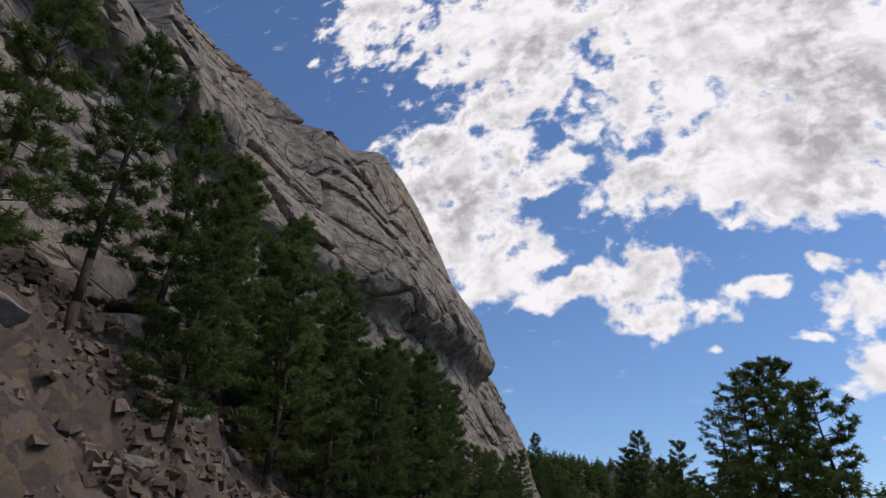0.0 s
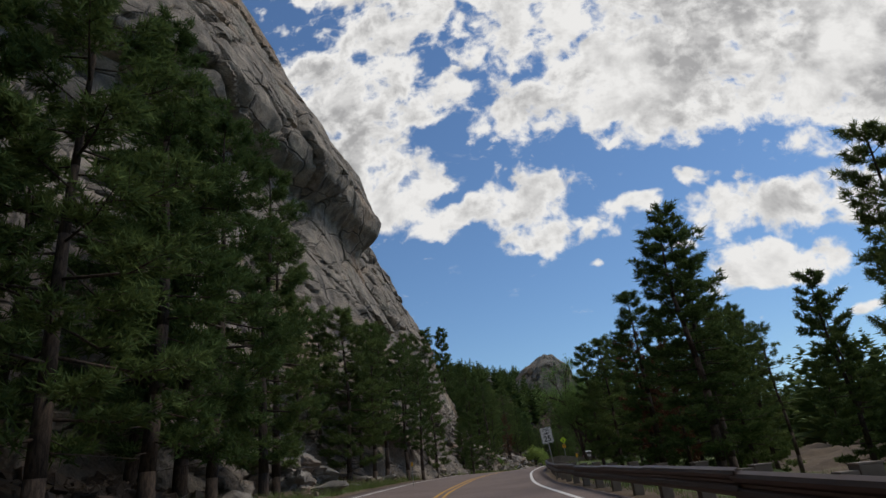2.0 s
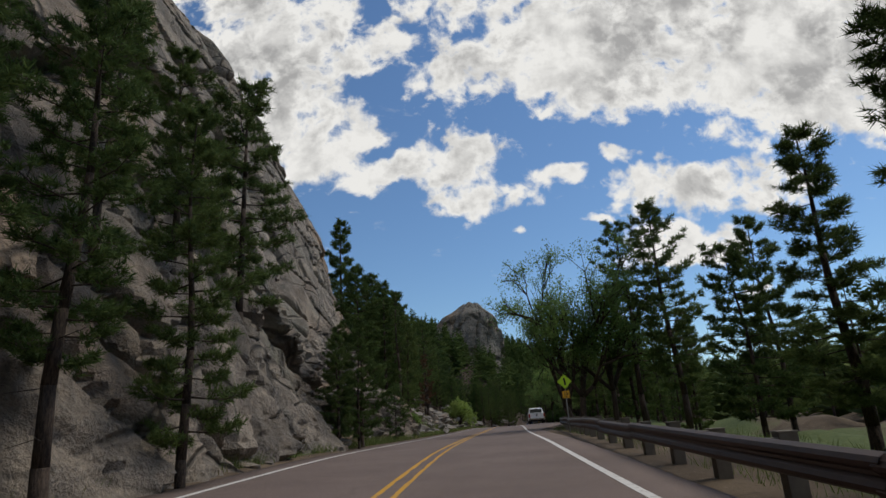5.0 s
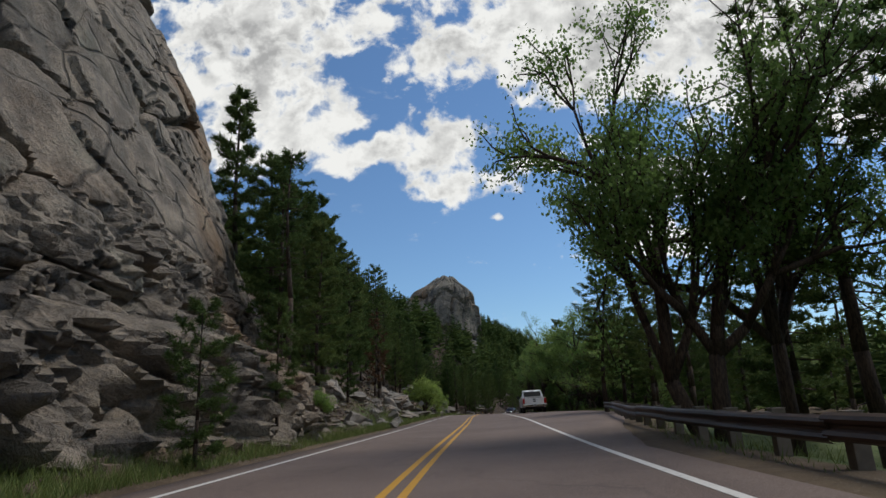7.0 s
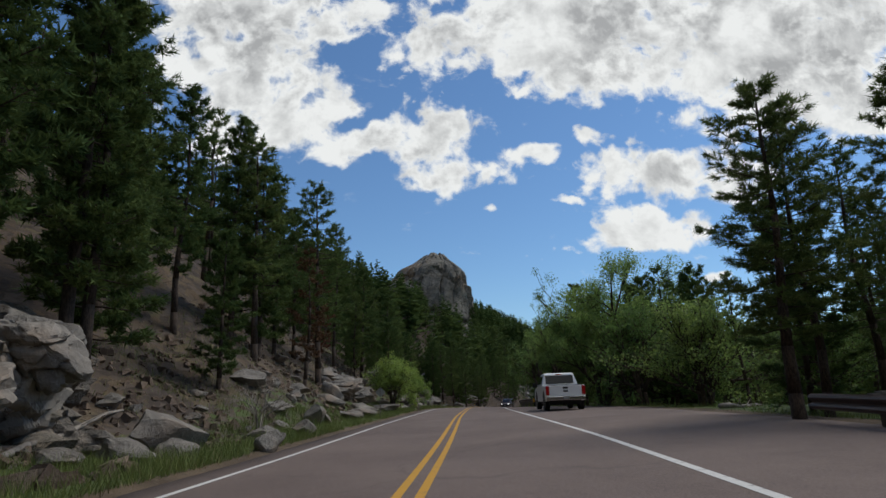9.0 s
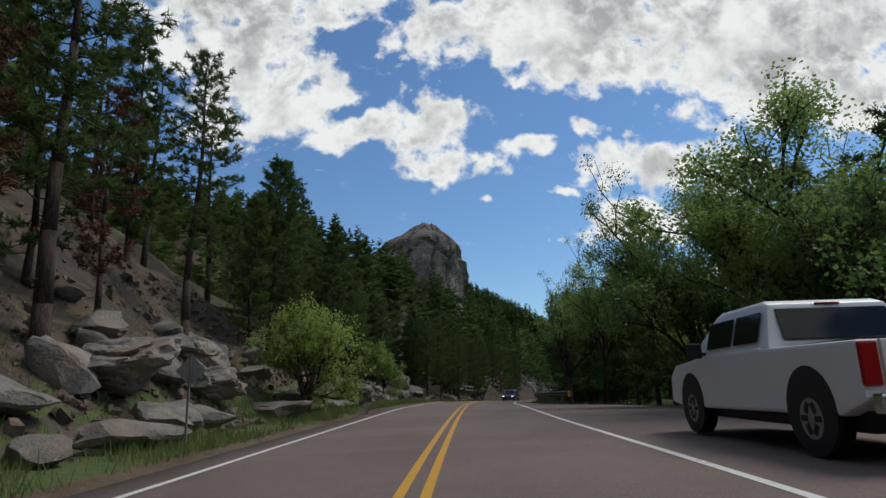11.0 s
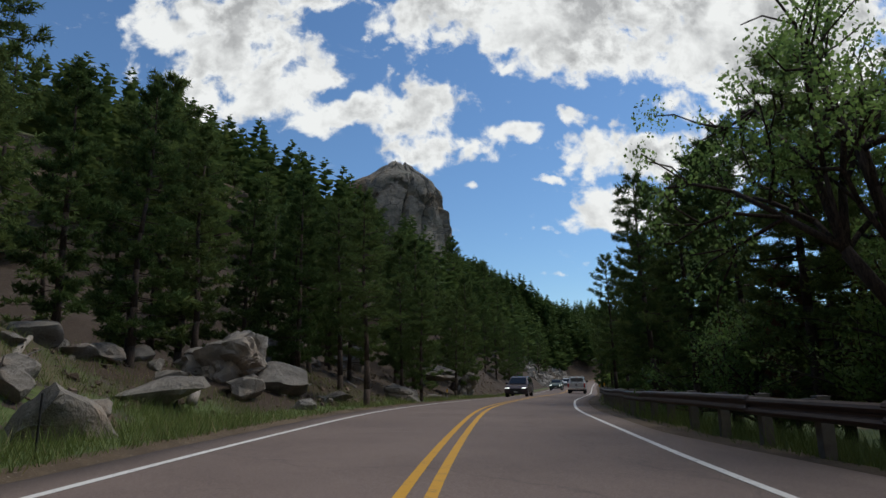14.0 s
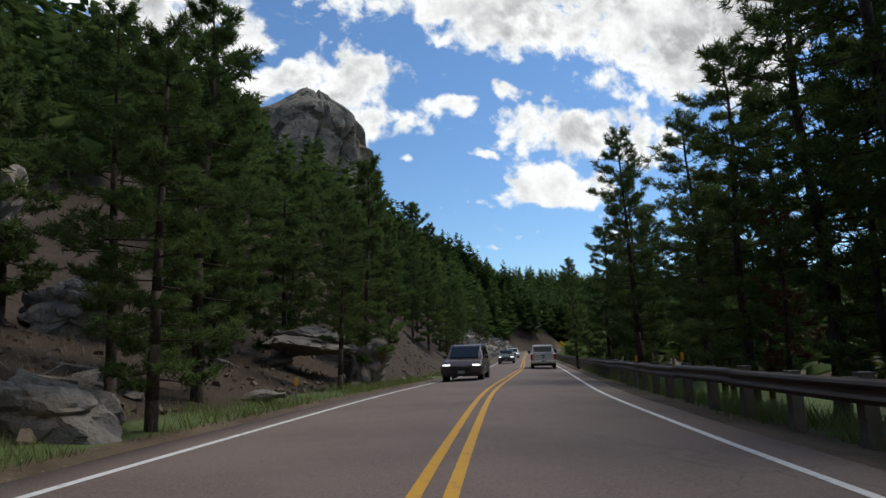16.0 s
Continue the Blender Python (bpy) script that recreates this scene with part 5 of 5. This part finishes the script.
def pickup(name, mat, place, turn, label, lit_brake=False):
    """A crew-cab pickup that looks along +y."""
    t = empty(name, place, turn, label, "pickup truck")
    h = 0.98
    bm = bmesh.new()
    outline_body(bm, [(-2.75, 0.62), (-2.75, 1.22), (-0.75, 1.25), (-0.70, 1.27), (1.35, 1.24), (2.55, 1.14), (2.85, 0.95), (2.88, 0.50), (2.3, 0.42), (-2.3, 0.46)], h)
    body = part("body", bm, mat, t)
    bm = bmesh.new()
    outline_body(bm, [(-0.95, 1.22), (-0.72, 1.84), (-0.55, 1.90), (0.75, 1.90), (0.95, 1.84), (1.75, 1.22)], h - 0.02, 0.20, 1.22, 1.9)
    cab = part("cab", bm, mat, t)
    for s in (-1, 1):
        for y, long in ((0.62, 0.85), (-0.28, 0.72)):
            slab("side_window", cab, "dark_glass", (0.02, long, 0.42), (s * 0.895, y, 1.54), 0.005, "dark tinted side glass", Matrix.Rotation(s * -0.27, 3, "Y"))
    slab("rear_window", cab, "dark_glass", (1.45, 0.02, 0.44), (0, -0.855, 1.56), 0.008, "dark tinted rear glass", Matrix.Rotation(-0.355, 3, "X"))
    slab("windscreen", cab, "dark_glass", (1.5, 0.02, 0.72), (0, 1.375, 1.54), 0.008, "dark windscreen", Matrix.Rotation(0.91, 3, "X"))
    slab("high_brake_light", cab, "red_lens", (0.32, 0.03, 0.03), (0, -0.735, 1.83), 0.005)
    slab("bed_floor", t, "black_trim", (1.62, 1.75, 0.03), (0, -1.75, 1.24), 0.005, "dark open cargo bed")
    gate = slab("tailgate", t, mat, (1.55, 0.06, 0.52), (0, -2.765, 0.96), 0.02)
    slab("gate_handle", gate, "black_trim", (0.26, 0.03, 0.09), (0, -2.80, 1.10), 0.01, "black tailgate handle")
    slab("badge", gate, "black_trim", (0.24, 0.02, 0.08), (0, -2.80, 0.94), 0.01)
    for s in (-1, 1):
        slab("tail_light", t, "red_lens", (0.17, 0.08, 0.44), (s * 0.89, -2.75, 0.98), 0.02, "red tail light")
        slab("mirror", t, "black_trim", (0.22, 0.12, 0.24), (s * 1.12, 1.15, 1.33), 0.03, "black door mirror")
        slab("head_light", t, "sign_white", (0.42, 0.06, 0.22), (s * 0.72, 2.84, 0.92), 0.02)
        slab("mirror_arm", t, "black_trim", (0.16, 0.05, 0.05), (s * 0.98, 1.15, 1.28), 0.01)
    bumper = slab("rear_bumper", t, "chrome", (1.9, 0.16, 0.20), (0, -2.86, 0.60), 0.03, "pale metal rear bumper")
    slab("number_plate", bumper, "sign_back", (0.31, 0.02, 0.14), (0, -2.945, 0.62), 0.005, "plain number plate")
    slab("underside", t, "black_trim", (1.6, 5.0, 0.22), (0, 0, 0.40), 0.02)
    slab("front_bumper", t, "black_trim", (1.92, 0.14, 0.26), (0, 2.90, 0.55), 0.03)
    slab("grille", t, "black_trim", (1.0, 0.05, 0.30), (0, 2.87, 0.88), 0.02, "black grille")
    for y in (-1.75, 1.85):
        for s in (-1, 1):
            bm = bmesh.new()
            tube(bm, (s * 0.93, y, 0.50), (s * 0.985, y, 0.50), 0.50, 0.50, 24)
            part("wheel_arch", bm, "black_trim", t)
    wheels(t, 0.985, (-1.75, 1.85), 0.41)
    return t


def estate(name, mat, place, turn, label, tall=1.66, lit=True):
    """A sport-utility car that looks along +y."""
    t = empty(name, place, turn, label, "car", "oncoming cars")
    h = 0.93
    bm = bmesh.new()
    outline_body(bm, [(-2.25, 0.50), (-2.30, 0.80), (-2.2, 1.02), (0.85, 1.03), (1.95, 0.92), (2.25, 0.74), (2.30, 0.42), (2.0, 0.30), (-2.0, 0.32)], h, 0.06, 0.7, 1.03)
    part("body", bm, mat, t)
    bm = bmesh.new()
    outline_body(bm, [(-2.10, 1.0), (-1.75, tall - 0.1), (-1.35, tall), (-0.1, tall), (0.15, tall - 0.05), (1.05, 1.0)], h - 0.04, 0.20, 1.0, tall)
    cabin = part("cabin", bm, mat, t)
    slab("windscreen", cabin, "dark_glass", (1.36, 0.02, 0.86), (0, 0.625, 0.5 * (tall + 0.98)), 0.008, "reflecting dark windscreen", Matrix.Rotation(0.985, 3, "X"))
    for s in (-1, 1):
        slab("side_window", cabin, "dark_glass", (0.02, 2.1, 0.40), (s * 0.815, -0.75, 0.5 * (tall + 1.0)), 0.005, "dark side glass", Matrix.Rotation(s * -0.29, 3, "Y"))
        slab("mirror", t, mat, (0.20, 0.10, 0.15), (s * 1.0, 0.55, 1.10), 0.03)
        slab("head_light", t, "lit_headlamp" if lit else "sign_white", (0.34, 0.08, 0.10), (s * 0.68, 2.20, 0.74), 0.02, "lit white headlamp" if lit else "")
        slab("tail_light", t, "red_lens", (0.24, 0.06, 0.16), (s * 0.74, -2.27, 0.86), 0.02)
    slab("grille", t, "black_trim", (0.9, 0.06, 0.26), (0, 2.275, 0.58), 0.02, "black grille")
    slab("number_plate", t, "sign_back", (0.31, 0.02, 0.13), (0, 2.315, 0.46), 0.005, "plain number plate")
    slab("lower_bumper", t, "black_trim", (1.7, 0.10, 0.14), (0, 2.24, 0.34), 0.02)
    for y in (-1.35, 1.40):
        for s in (-1, 1):
            bm = bmesh.new()
            tube(bm, (s * 0.88, y, 0.36), (s * 0.935, y, 0.36), 0.40, 0.40, 24)
            part("wheel_arch", bm, "black_trim", t)
    wheels(t, 0.935, (-1.35, 1.40), 0.34)
    return t


def on_road(y, d):
    return float(beside(y, d)), y, float(road_z(y) + road_dip(y, d)) + 0.045


pickup("silver_pickup", "truck_silver", on_road(241.5, 1.75), road_turn(241), "silver crew-cab pickup truck driving in the lane ahead")
pickup("white_pickup", "car_white", on_road(140.2, 5.4), road_turn(140), "white crew-cab pickup truck in the roadside pull-out")
estate("maroon_car", "car_maroon", on_road(222.3, -2.0), road_turn(222) + 180, "dark maroon car with lit headlamps in the opposite lane")
estate("green_car", "car_green", on_road(262, -1.9), road_turn(262) + 180, "dark green car with lit headlamps in the opposite lane", 1.5)
estate("grey_car", "truck_silver", on_road(292, -1.8), road_turn(292) + 180, "small grey car farther along the opposite lane", 1.62)

# ---- boulders, fallen wood and grass ----


def boulder_mesh(seed, flat=0.7, finer=3):
    """A broken granite block: a rounded lump cut by random planes and roughened."""
    r = np.random.default_rng(seed)
    bm = bmesh.new()
    bmesh.ops.create_icosphere(bm, subdivisions=finer, radius=1.0)
    planes = [(Vector(v).normalized(), d) for v, d in zip(r.normal(size=(17, 3)), r.uniform(0.42, 0.72, 17))]
    off = Vector(r.uniform(0, 50, 3))
    for v in bm.verts:
        for n, d in planes:
            over = v.co.dot(n) - d
            if over > 0:
                v.co -= n * over * 0.97
        v.co *= 1 + 0.16 * noise.noise(v.co * 1.7 + off) + 0.09 * noise.noise(v.co * 4 + off) + 0.04 * noise.noise(v.co * 9 + off) - (0.20 * max(0.0, 0.16 - abs(noise.noise(v.co * 1.3 + off))) / 0.16 + 0.10 * max(0.0, 0.2 - abs(noise.noise(v.co * 3.1 - off))) / 0.2 + 0.05 * abs(noise.noise(v.co * 6 + off)) if finer > 4 else 0.0)
        v.co.z *= flat
    me = bpy.data.meshes.new("boulder")
    bm.to_mesh(me)
    bm.free()
    me.materials.append(MATS["loose_rock"])
    me.shade_smooth()
    me.set_sharp_from_angle(angle=radians(24))
    return me


BLOCKS = [boulder_mesh(100 + k, f) for k, f in enumerate((0.7, 0.8, 0.6, 0.9, 0.55, 0.75, 0.65))]
LARGE_BLOCKS = [boulder_mesh(100 + k, f, 5) for k, f in enumerate((0.7, 0.8, 0.6, 0.9, 0.55, 0.75, 0.65))]


def boulder(x, y, size, label, kind=0, sink=0.3, turn=None, stretch=(1, 1, 1), lift=0.0):
    ob = new("boulder", (LARGE_BLOCKS if size > 1.2 else BLOCKS)[kind % len(BLOCKS)])
    turn = (x * 91 + y * 37) % 360 if turn is None else turn
    z = float(ground_z(x, y)) + size * stretch[2] * (0.6 - sink) + lift
    ob.matrix_basis = pose(x, y, z, (x * 50) % 24 - 12, (y * 50) % 24 - 12, turn) @ Matrix.Diagonal((size * stretch[0], size * stretch[1], size * stretch[2], 1))
    return tagged(ob, label, "rock", "boulders beside the road")


boulder(-10.1, 191.6, 2.15, "large pale angular granite boulder among the pines", 3, 0.4, 20, (1.0, 1.0, 1.15))
boulder(-18.9, 57.4, 2.1, "large pale granite slab at the foot of the cliff", 0, 0.3, 40, (1.1, 1.0, 0.9))
boulder(-17.6, 54.0, 1.9, "pale granite block at the foot of the cliff", 1, 0.35, 100)
boulder(-20.5, 59.6, 1.7, "tan granite block leaning on the cliff", 5, 0.2, 10)
boulder(-4.7, 202.4, 1.3, "broad dark weathered boulder on the verge", 1, 0.42, 0, (1.15, 0.8, 0.95))
boulder(-12.7, 127.3, 0.6, "pale rounded granite boulder on the verge", 2, 0.25)
boulder(-12.5, 122.3, 0.55, "pale rounded granite boulder on the verge", 1, 0.25)
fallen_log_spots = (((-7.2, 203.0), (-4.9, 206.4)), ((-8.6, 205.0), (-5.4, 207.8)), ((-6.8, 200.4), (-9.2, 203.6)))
boulder(-2.2, 218.6, 2.3, "flat-topped granite outcrop jutting out under the pines", 4, -0.1, 60, (1.2, 1.0, 0.8))
boulder(0.2, 220.4, 2.0, "grey granite block under the pines", 3, 0.2, 30, (0.9, 1.0, 1.15))
boulder(-11.2, 167.2, 1.0, "tall grey granite block on the bank", 3, 0.2, 70, (0.8, 1.0, 1.1))
boulder(-9.3, 180.4, 1.0, "grey granite boulder in the roadside grass", 1, 0.3)
boulder(-10.2, 177.2, 0.9, "dark granite boulder under a leafy shrub", 5, 0.3)
boulder(-14.0, 106.9, 0.45, "pale stone lying on the grass verge", 6, 0.2)
boulder(-13.4, 132.4, 0.8, "pale angular granite block on the verge", 0, 0.2)
boulder(-12.9, 147.5, 0.9, "pale angular granite block on the verge", 4, 0.2)
boulder(-11.4, 205.5, 2.6, "grey granite outcrop on the wooded bank", 1, 0.3, 80, (1.0, 1.1, 1.1))
boulder(-10.6, 163.6, 1.25, "tall pale granite slab on the bank", 3, 0.25, 20, (0.8, 1.0, 1.2))
boulder(-14.2, 167.5, 2.0, "grey granite outcrop above the bank", 0, 0.2, 60)
boulder(-14.6, 146.0, 1.7, "tan granite block jutting from the rocky bank", 5, 0.3, 30)
boulder(-13.6, 149.6, 1.3, "tan angular granite block on the rocky bank", 2, 0.3, 75)
boulder(-12.9, 143.6, 1.2, "layered granite ledge low on the bank", 4, 0.4, 10, (1.2, 1.4, 0.8))
boulder(-12.4, 152.6, 1.2, "layered granite ledge low on the bank", 6, 0.4, 50, (1.2, 1.4, 0.8))
boulder(-15.0, 152.5, 1.5, "grey granite block jutting from the rocky bank", 1, 0.3, 15)
boulder(-15.9, 118.3, 1.35, "tan granite block jutting from the cliff foot", 1, 0.3, 25, (1.0, 1.15, 0.95), 1.7)
boulder(-16.5, 118.4, 1.8, "tan granite outcrop at the end of the cliff foot", 3, 0.1, 10, (1.0, 1.0, 1.25))
boulder(-16.4, 115.8, 1.7, "weathered granite block at the cliff foot", 5, 0.1, 70)
boulder(-14.7, 121.0, 1.2, "tan granite block on the bank", 0, 0.25, 40)
boulder(-10.4, 209.0, 2.6, "high grey granite outcrop behind the roadside pines", 5, 0.0, 30, (0.8, 1.0, 1.5))
boulder(-8.2, 212.5, 1.9, "grey granite block behind the roadside pines", 1, 0.1, 110, (0.9, 1.0, 1.2))
r = np.random.default_rng(77)
STRETCHES = ((-2, 24, 44, 5.0, 12.5, 0.3, 1.0), (22, 50, 24, 4.9, 8.5, 0.25, 0.75), (50, 66, 34, 4.9, 8.0, 0.25, 0.9), (66, 88, 22, 4.9, 6.5, 0.2, 0.6), (118, 140, 34, 5.3, 9.5, 0.25, 0.9), (140, 158, 44, 5.6, 10.5, 0.25, 1.1), (156, 182, 46, 5.6, 11, 0.2, 0.9), (178, 232, 30, 5.2, 11, 0.2, 0.7), (175, 193, 24, 6.2, 11.5, 0.4, 1.2))
SHADES = ("pale grey granite boulder on the bank", "weathered grey-brown boulder half sunk in the bank", "broken angular granite block beside the road")
for y0, y1, count, d0, d1, small, large in STRETCHES:
    for k in range(count):
        y = float(r.uniform(y0, y1))
        d = -float(d0 + (d1 - d0) * r.uniform(0, 1) ** 1.3)
        size = float(small + (large - small) * r.uniform(0, 1) ** 2)
        boulder(float(beside(y, d)), y, size, SHADES[k % 3], int(r.integers(7)), 0.32, None, (1.0, float(r.uniform(0.7, 1.2)), float(r.uniform(0.7, 1.1))))


def rubble(name, count, seed, y0, y1, d0, d1, small, large, label, mat="loose_rock"):
    """Broken stones strewn over a bank, joined: uneven six-sided blocks."""
    r = np.random.default_rng(seed)
    y = r.uniform(y0, y1, count)
    d = -(d0 + (d1 - d0) * r.uniform(0, 1, count) ** 1.1)
    x = beside(y, d)
    keep = fbm(x * 0.35, y * 0.35, seed, 3) > r.uniform(-0.55, 0.25, count)
    x, y = x[keep], y[keep]
    n = len(x)
    size = small + (large - small) * r.uniform(0, 1, n) ** 3.2
    corner = np.array([(a, b, c) for c in (-1, 1) for b in (-1, 1) for a in (-1, 1)], float) * 0.5
    v = corner[None] * (1 + 0.0 * size[:, None, None]) + r.uniform(-0.26, 0.26, (n, 8, 3))
    v[:, 4:, :2] *= r.uniform(0.45, 0.95, (n, 1, 2))
    v = v * size[:, None, None] * np.stack([r.uniform(0.8, 1.5, n), r.uniform(0.7, 1.2, n), r.uniform(0.5, 1.0, n)], -1)[:, None]
    a, b = r.uniform(0, 6.28, n), r.normal(0, 0.4, n)
    ca, sa, cb, sb = np.cos(a), np.sin(a), np.cos(b), np.sin(b)
    turn = np.stack([np.stack([ca * cb, -sa, ca * sb], -1), np.stack([sa * cb, ca, sa * sb], -1), np.stack([-sb, 0 * a, cb], -1)], 1)
    v = np.einsum("nij,nkj->nki", turn, v) + np.stack([x, y, ground_z(x, y) + size * 0.12], -1)[:, None]
    faces = np.array([(0, 2, 3, 1), (4, 5, 7, 6), (0, 1, 5, 4), (2, 6, 7, 3), (0, 4, 6, 2), (1, 3, 7, 5)])
    quad = (np.arange(n)[:, None, None] * 8 + faces[None]).reshape(-1, 4)
    return tagged(sheet(name, v.reshape(-1, 3), quad, mat, smooth=False), label, "rubble", kind="stuff")


rubble("rubble", 22000, 31, -6, 44, 5.2, 17, 0.05, 0.36, "broken brown rubble covering the steep bank", "brown_rock")
rubble("cliff_rubble", 9000, 32, 44, 118, 5.0, 9, 0.06, 0.42, "grey and brown rubble at the foot of the cliff", "brown_rock")
rubble("bank_rubble", 9000, 33, 118, 182, 5.6, 14, 0.05, 0.30, "grey and tan rubble on the wooded bank", "brown_rock")
rubble("forest_rubble", 3500, 34, 182, 240, 5.2, 13, 0.04, 0.2, "grey stones lying under the pines", "brown_rock")

rubble("bend_rubble", 1500, 35, 288, 335, 5.5, 15, 0.3, 1.4, "pale tan rocks on the bare bank where the road bends away")


def fallen_log(a, b, radius, label):
    ob = empty("fallen_log", (*a, float(ground_z(*a))), 0, label, "log", "fallen logs")
    bm = bmesh.new()
    pa = Vector((0, 0, radius * 0.7))
    pb = Vector((b[0] - a[0], b[1] - a[1], float(ground_z(*b)) - float(ground_z(*a)) + radius * 1.2))
    last = pa
    for k in range(1, 6):
        p1 = pa.lerp(pb, k / 5) + Vector((0, 0, 0.05 * math.sin(k * 2.1)))
        tube(bm, last, p1, radius * (1 - 0.1 * (k - 1)), radius * (1 - 0.1 * k), 9)
        last = p1
    part("trunk", bm, "dead_wood", ob, smooth=True)
    for k in range(7):
        q = pa.lerp(pb, 0.25 + 0.1 * k)
        bm = bmesh.new()
        tube(bm, q, q + Vector((0.4 * math.sin(k * 2.7), 0.4 * math.cos(k * 1.9), 0.25 + 0.2 * math.sin(k))), radius * 0.22, radius * 0.07, 5)
        part("branch", bm, "dead_wood", ob)


fallen_log((-9.6, 186.5), (-11.8, 194), 0.13, "thin grey fallen pine log lying past a boulder")
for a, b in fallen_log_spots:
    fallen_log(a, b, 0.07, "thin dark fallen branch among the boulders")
fallen_log((-10.5, 180), (-13.4, 186), 0.14, "grey fallen pine log on the wooded bank")
fallen_log((-15.5, 117), (-17.0, 124), 0.07, "dark fallen log along a rock ledge")
fallen_log((2.9, 131.5), (5.8, 133.5), 0.12, "bleached fallen log at the edge of the pull-out")
fallen_log((-15.2, 40), (-16.4, 45), 0.10, "grey fallen log on the dirt bank")


def dead_shrub(x, y, height, label):
    ob = empty("dead_shrub", (x, y, float(ground_z(x, y))), 0, label, "shrub", "dead shrubs")
    rr = np.random.default_rng(int(abs(x * 100)))
    bm = bmesh.new()

    def grow(a, way, ln, rad, level):
        b = a + way * ln
        tube(bm, a, b, rad, rad * 0.6, 4)
        if level < 3:
            for _ in range(3):
                grow(a.lerp(b, float(rr.uniform(0.6, 1))), (way + Vector(rr.normal(0, 0.5, 3))).normalized(), ln * 0.65, rad * 0.55, level + 1)
    for _ in range(4):
        grow(Vector((0, 0, -0.1)), (Vector((0, 0, 1)) + Vector(rr.normal(0, 0.3, 3))).normalized(), height * 0.4, 0.03, 0)
    part("branchwork", bm, "dead_wood", ob)


dead_shrub(-14.0, 126.5, 2.6, "bare pale leafless shrub on the roadside bank")
dead_shrub(-9.8, 174.2, 1.8, "bare grey leafless shrub on the bank")
dead_shrub(-9.9, 158.6, 0.8, "small bleached bare shrub in the verge")


def grass(name, count, seed, y0, y1, d0, d1, tall, label, mat="grass_blades"):
    """Blades of grass on the verge, joined."""
    r = np.random.default_rng(seed)
    y = r.uniform(y0, y1, count)
    d = d0 + (d1 - d0) * r.uniform(0, 1, count) ** 1.2
    d = d + np.where(d > 0, 5.2 * pullout(y), 0)
    x = beside(y, d)
    keep = fbm(x * 0.5, y * 0.5, 91, 3) > r.uniform(-0.45, 0.25, count)
    x, y = x[keep], y[keep]
    n = len(x)
    z = ground_z(x, y)
    h = tall * (0.35 + 0.95 * r.uniform(0, 1, n) ** 2)
    a, b = r.uniform(0, 6.28, n), r.uniform(0, 6.28, n)
    wd = r.uniform(0.004, 0.011, n)
    base = np.stack([x, y, z - 0.03], -1)
    side = np.stack([np.cos(a) * wd, np.sin(a) * wd, 0 * a], -1)
    tip = base + np.stack([np.cos(b) * h * 0.45, np.sin(b) * h * 0.45, h], -1)
    v = np.stack([base - side, base + side, tip], 1).reshape(-1, 3)
    return tagged(sheet(name, v, np.arange(3 * n).reshape(-1, 3), mat, smooth=False), label, "grass", kind="stuff")


grass("verge_grass", 190000, 81, 44, 186, -4.3, -6.9, 0.33, "uneven green roadside grass")
grass("forest_grass", 26000, 86, 186, 240, -4.3, -5.8, 0.24, "thin green grass along the road edge")
grass("bank_grass", 80000, 82, 124, 200, -5.8, -12.5, 0.26, "thin green grass on the wooded bank")
grass("rail_grass", 60000, 83, 20, 236, 4.6, 9.5, 0.26, "green grass under and behind the guardrail")
grass("shoulder_grass", 70000, 87, 176, 250, 5.0, 8.5, 0.5, "tall bright green grass behind the guardrail")
grass("dry_grass", 40000, 84, 60, 236, -4.2, -12, 0.28, "dry straw-coloured grass among the verge grass", "straw")
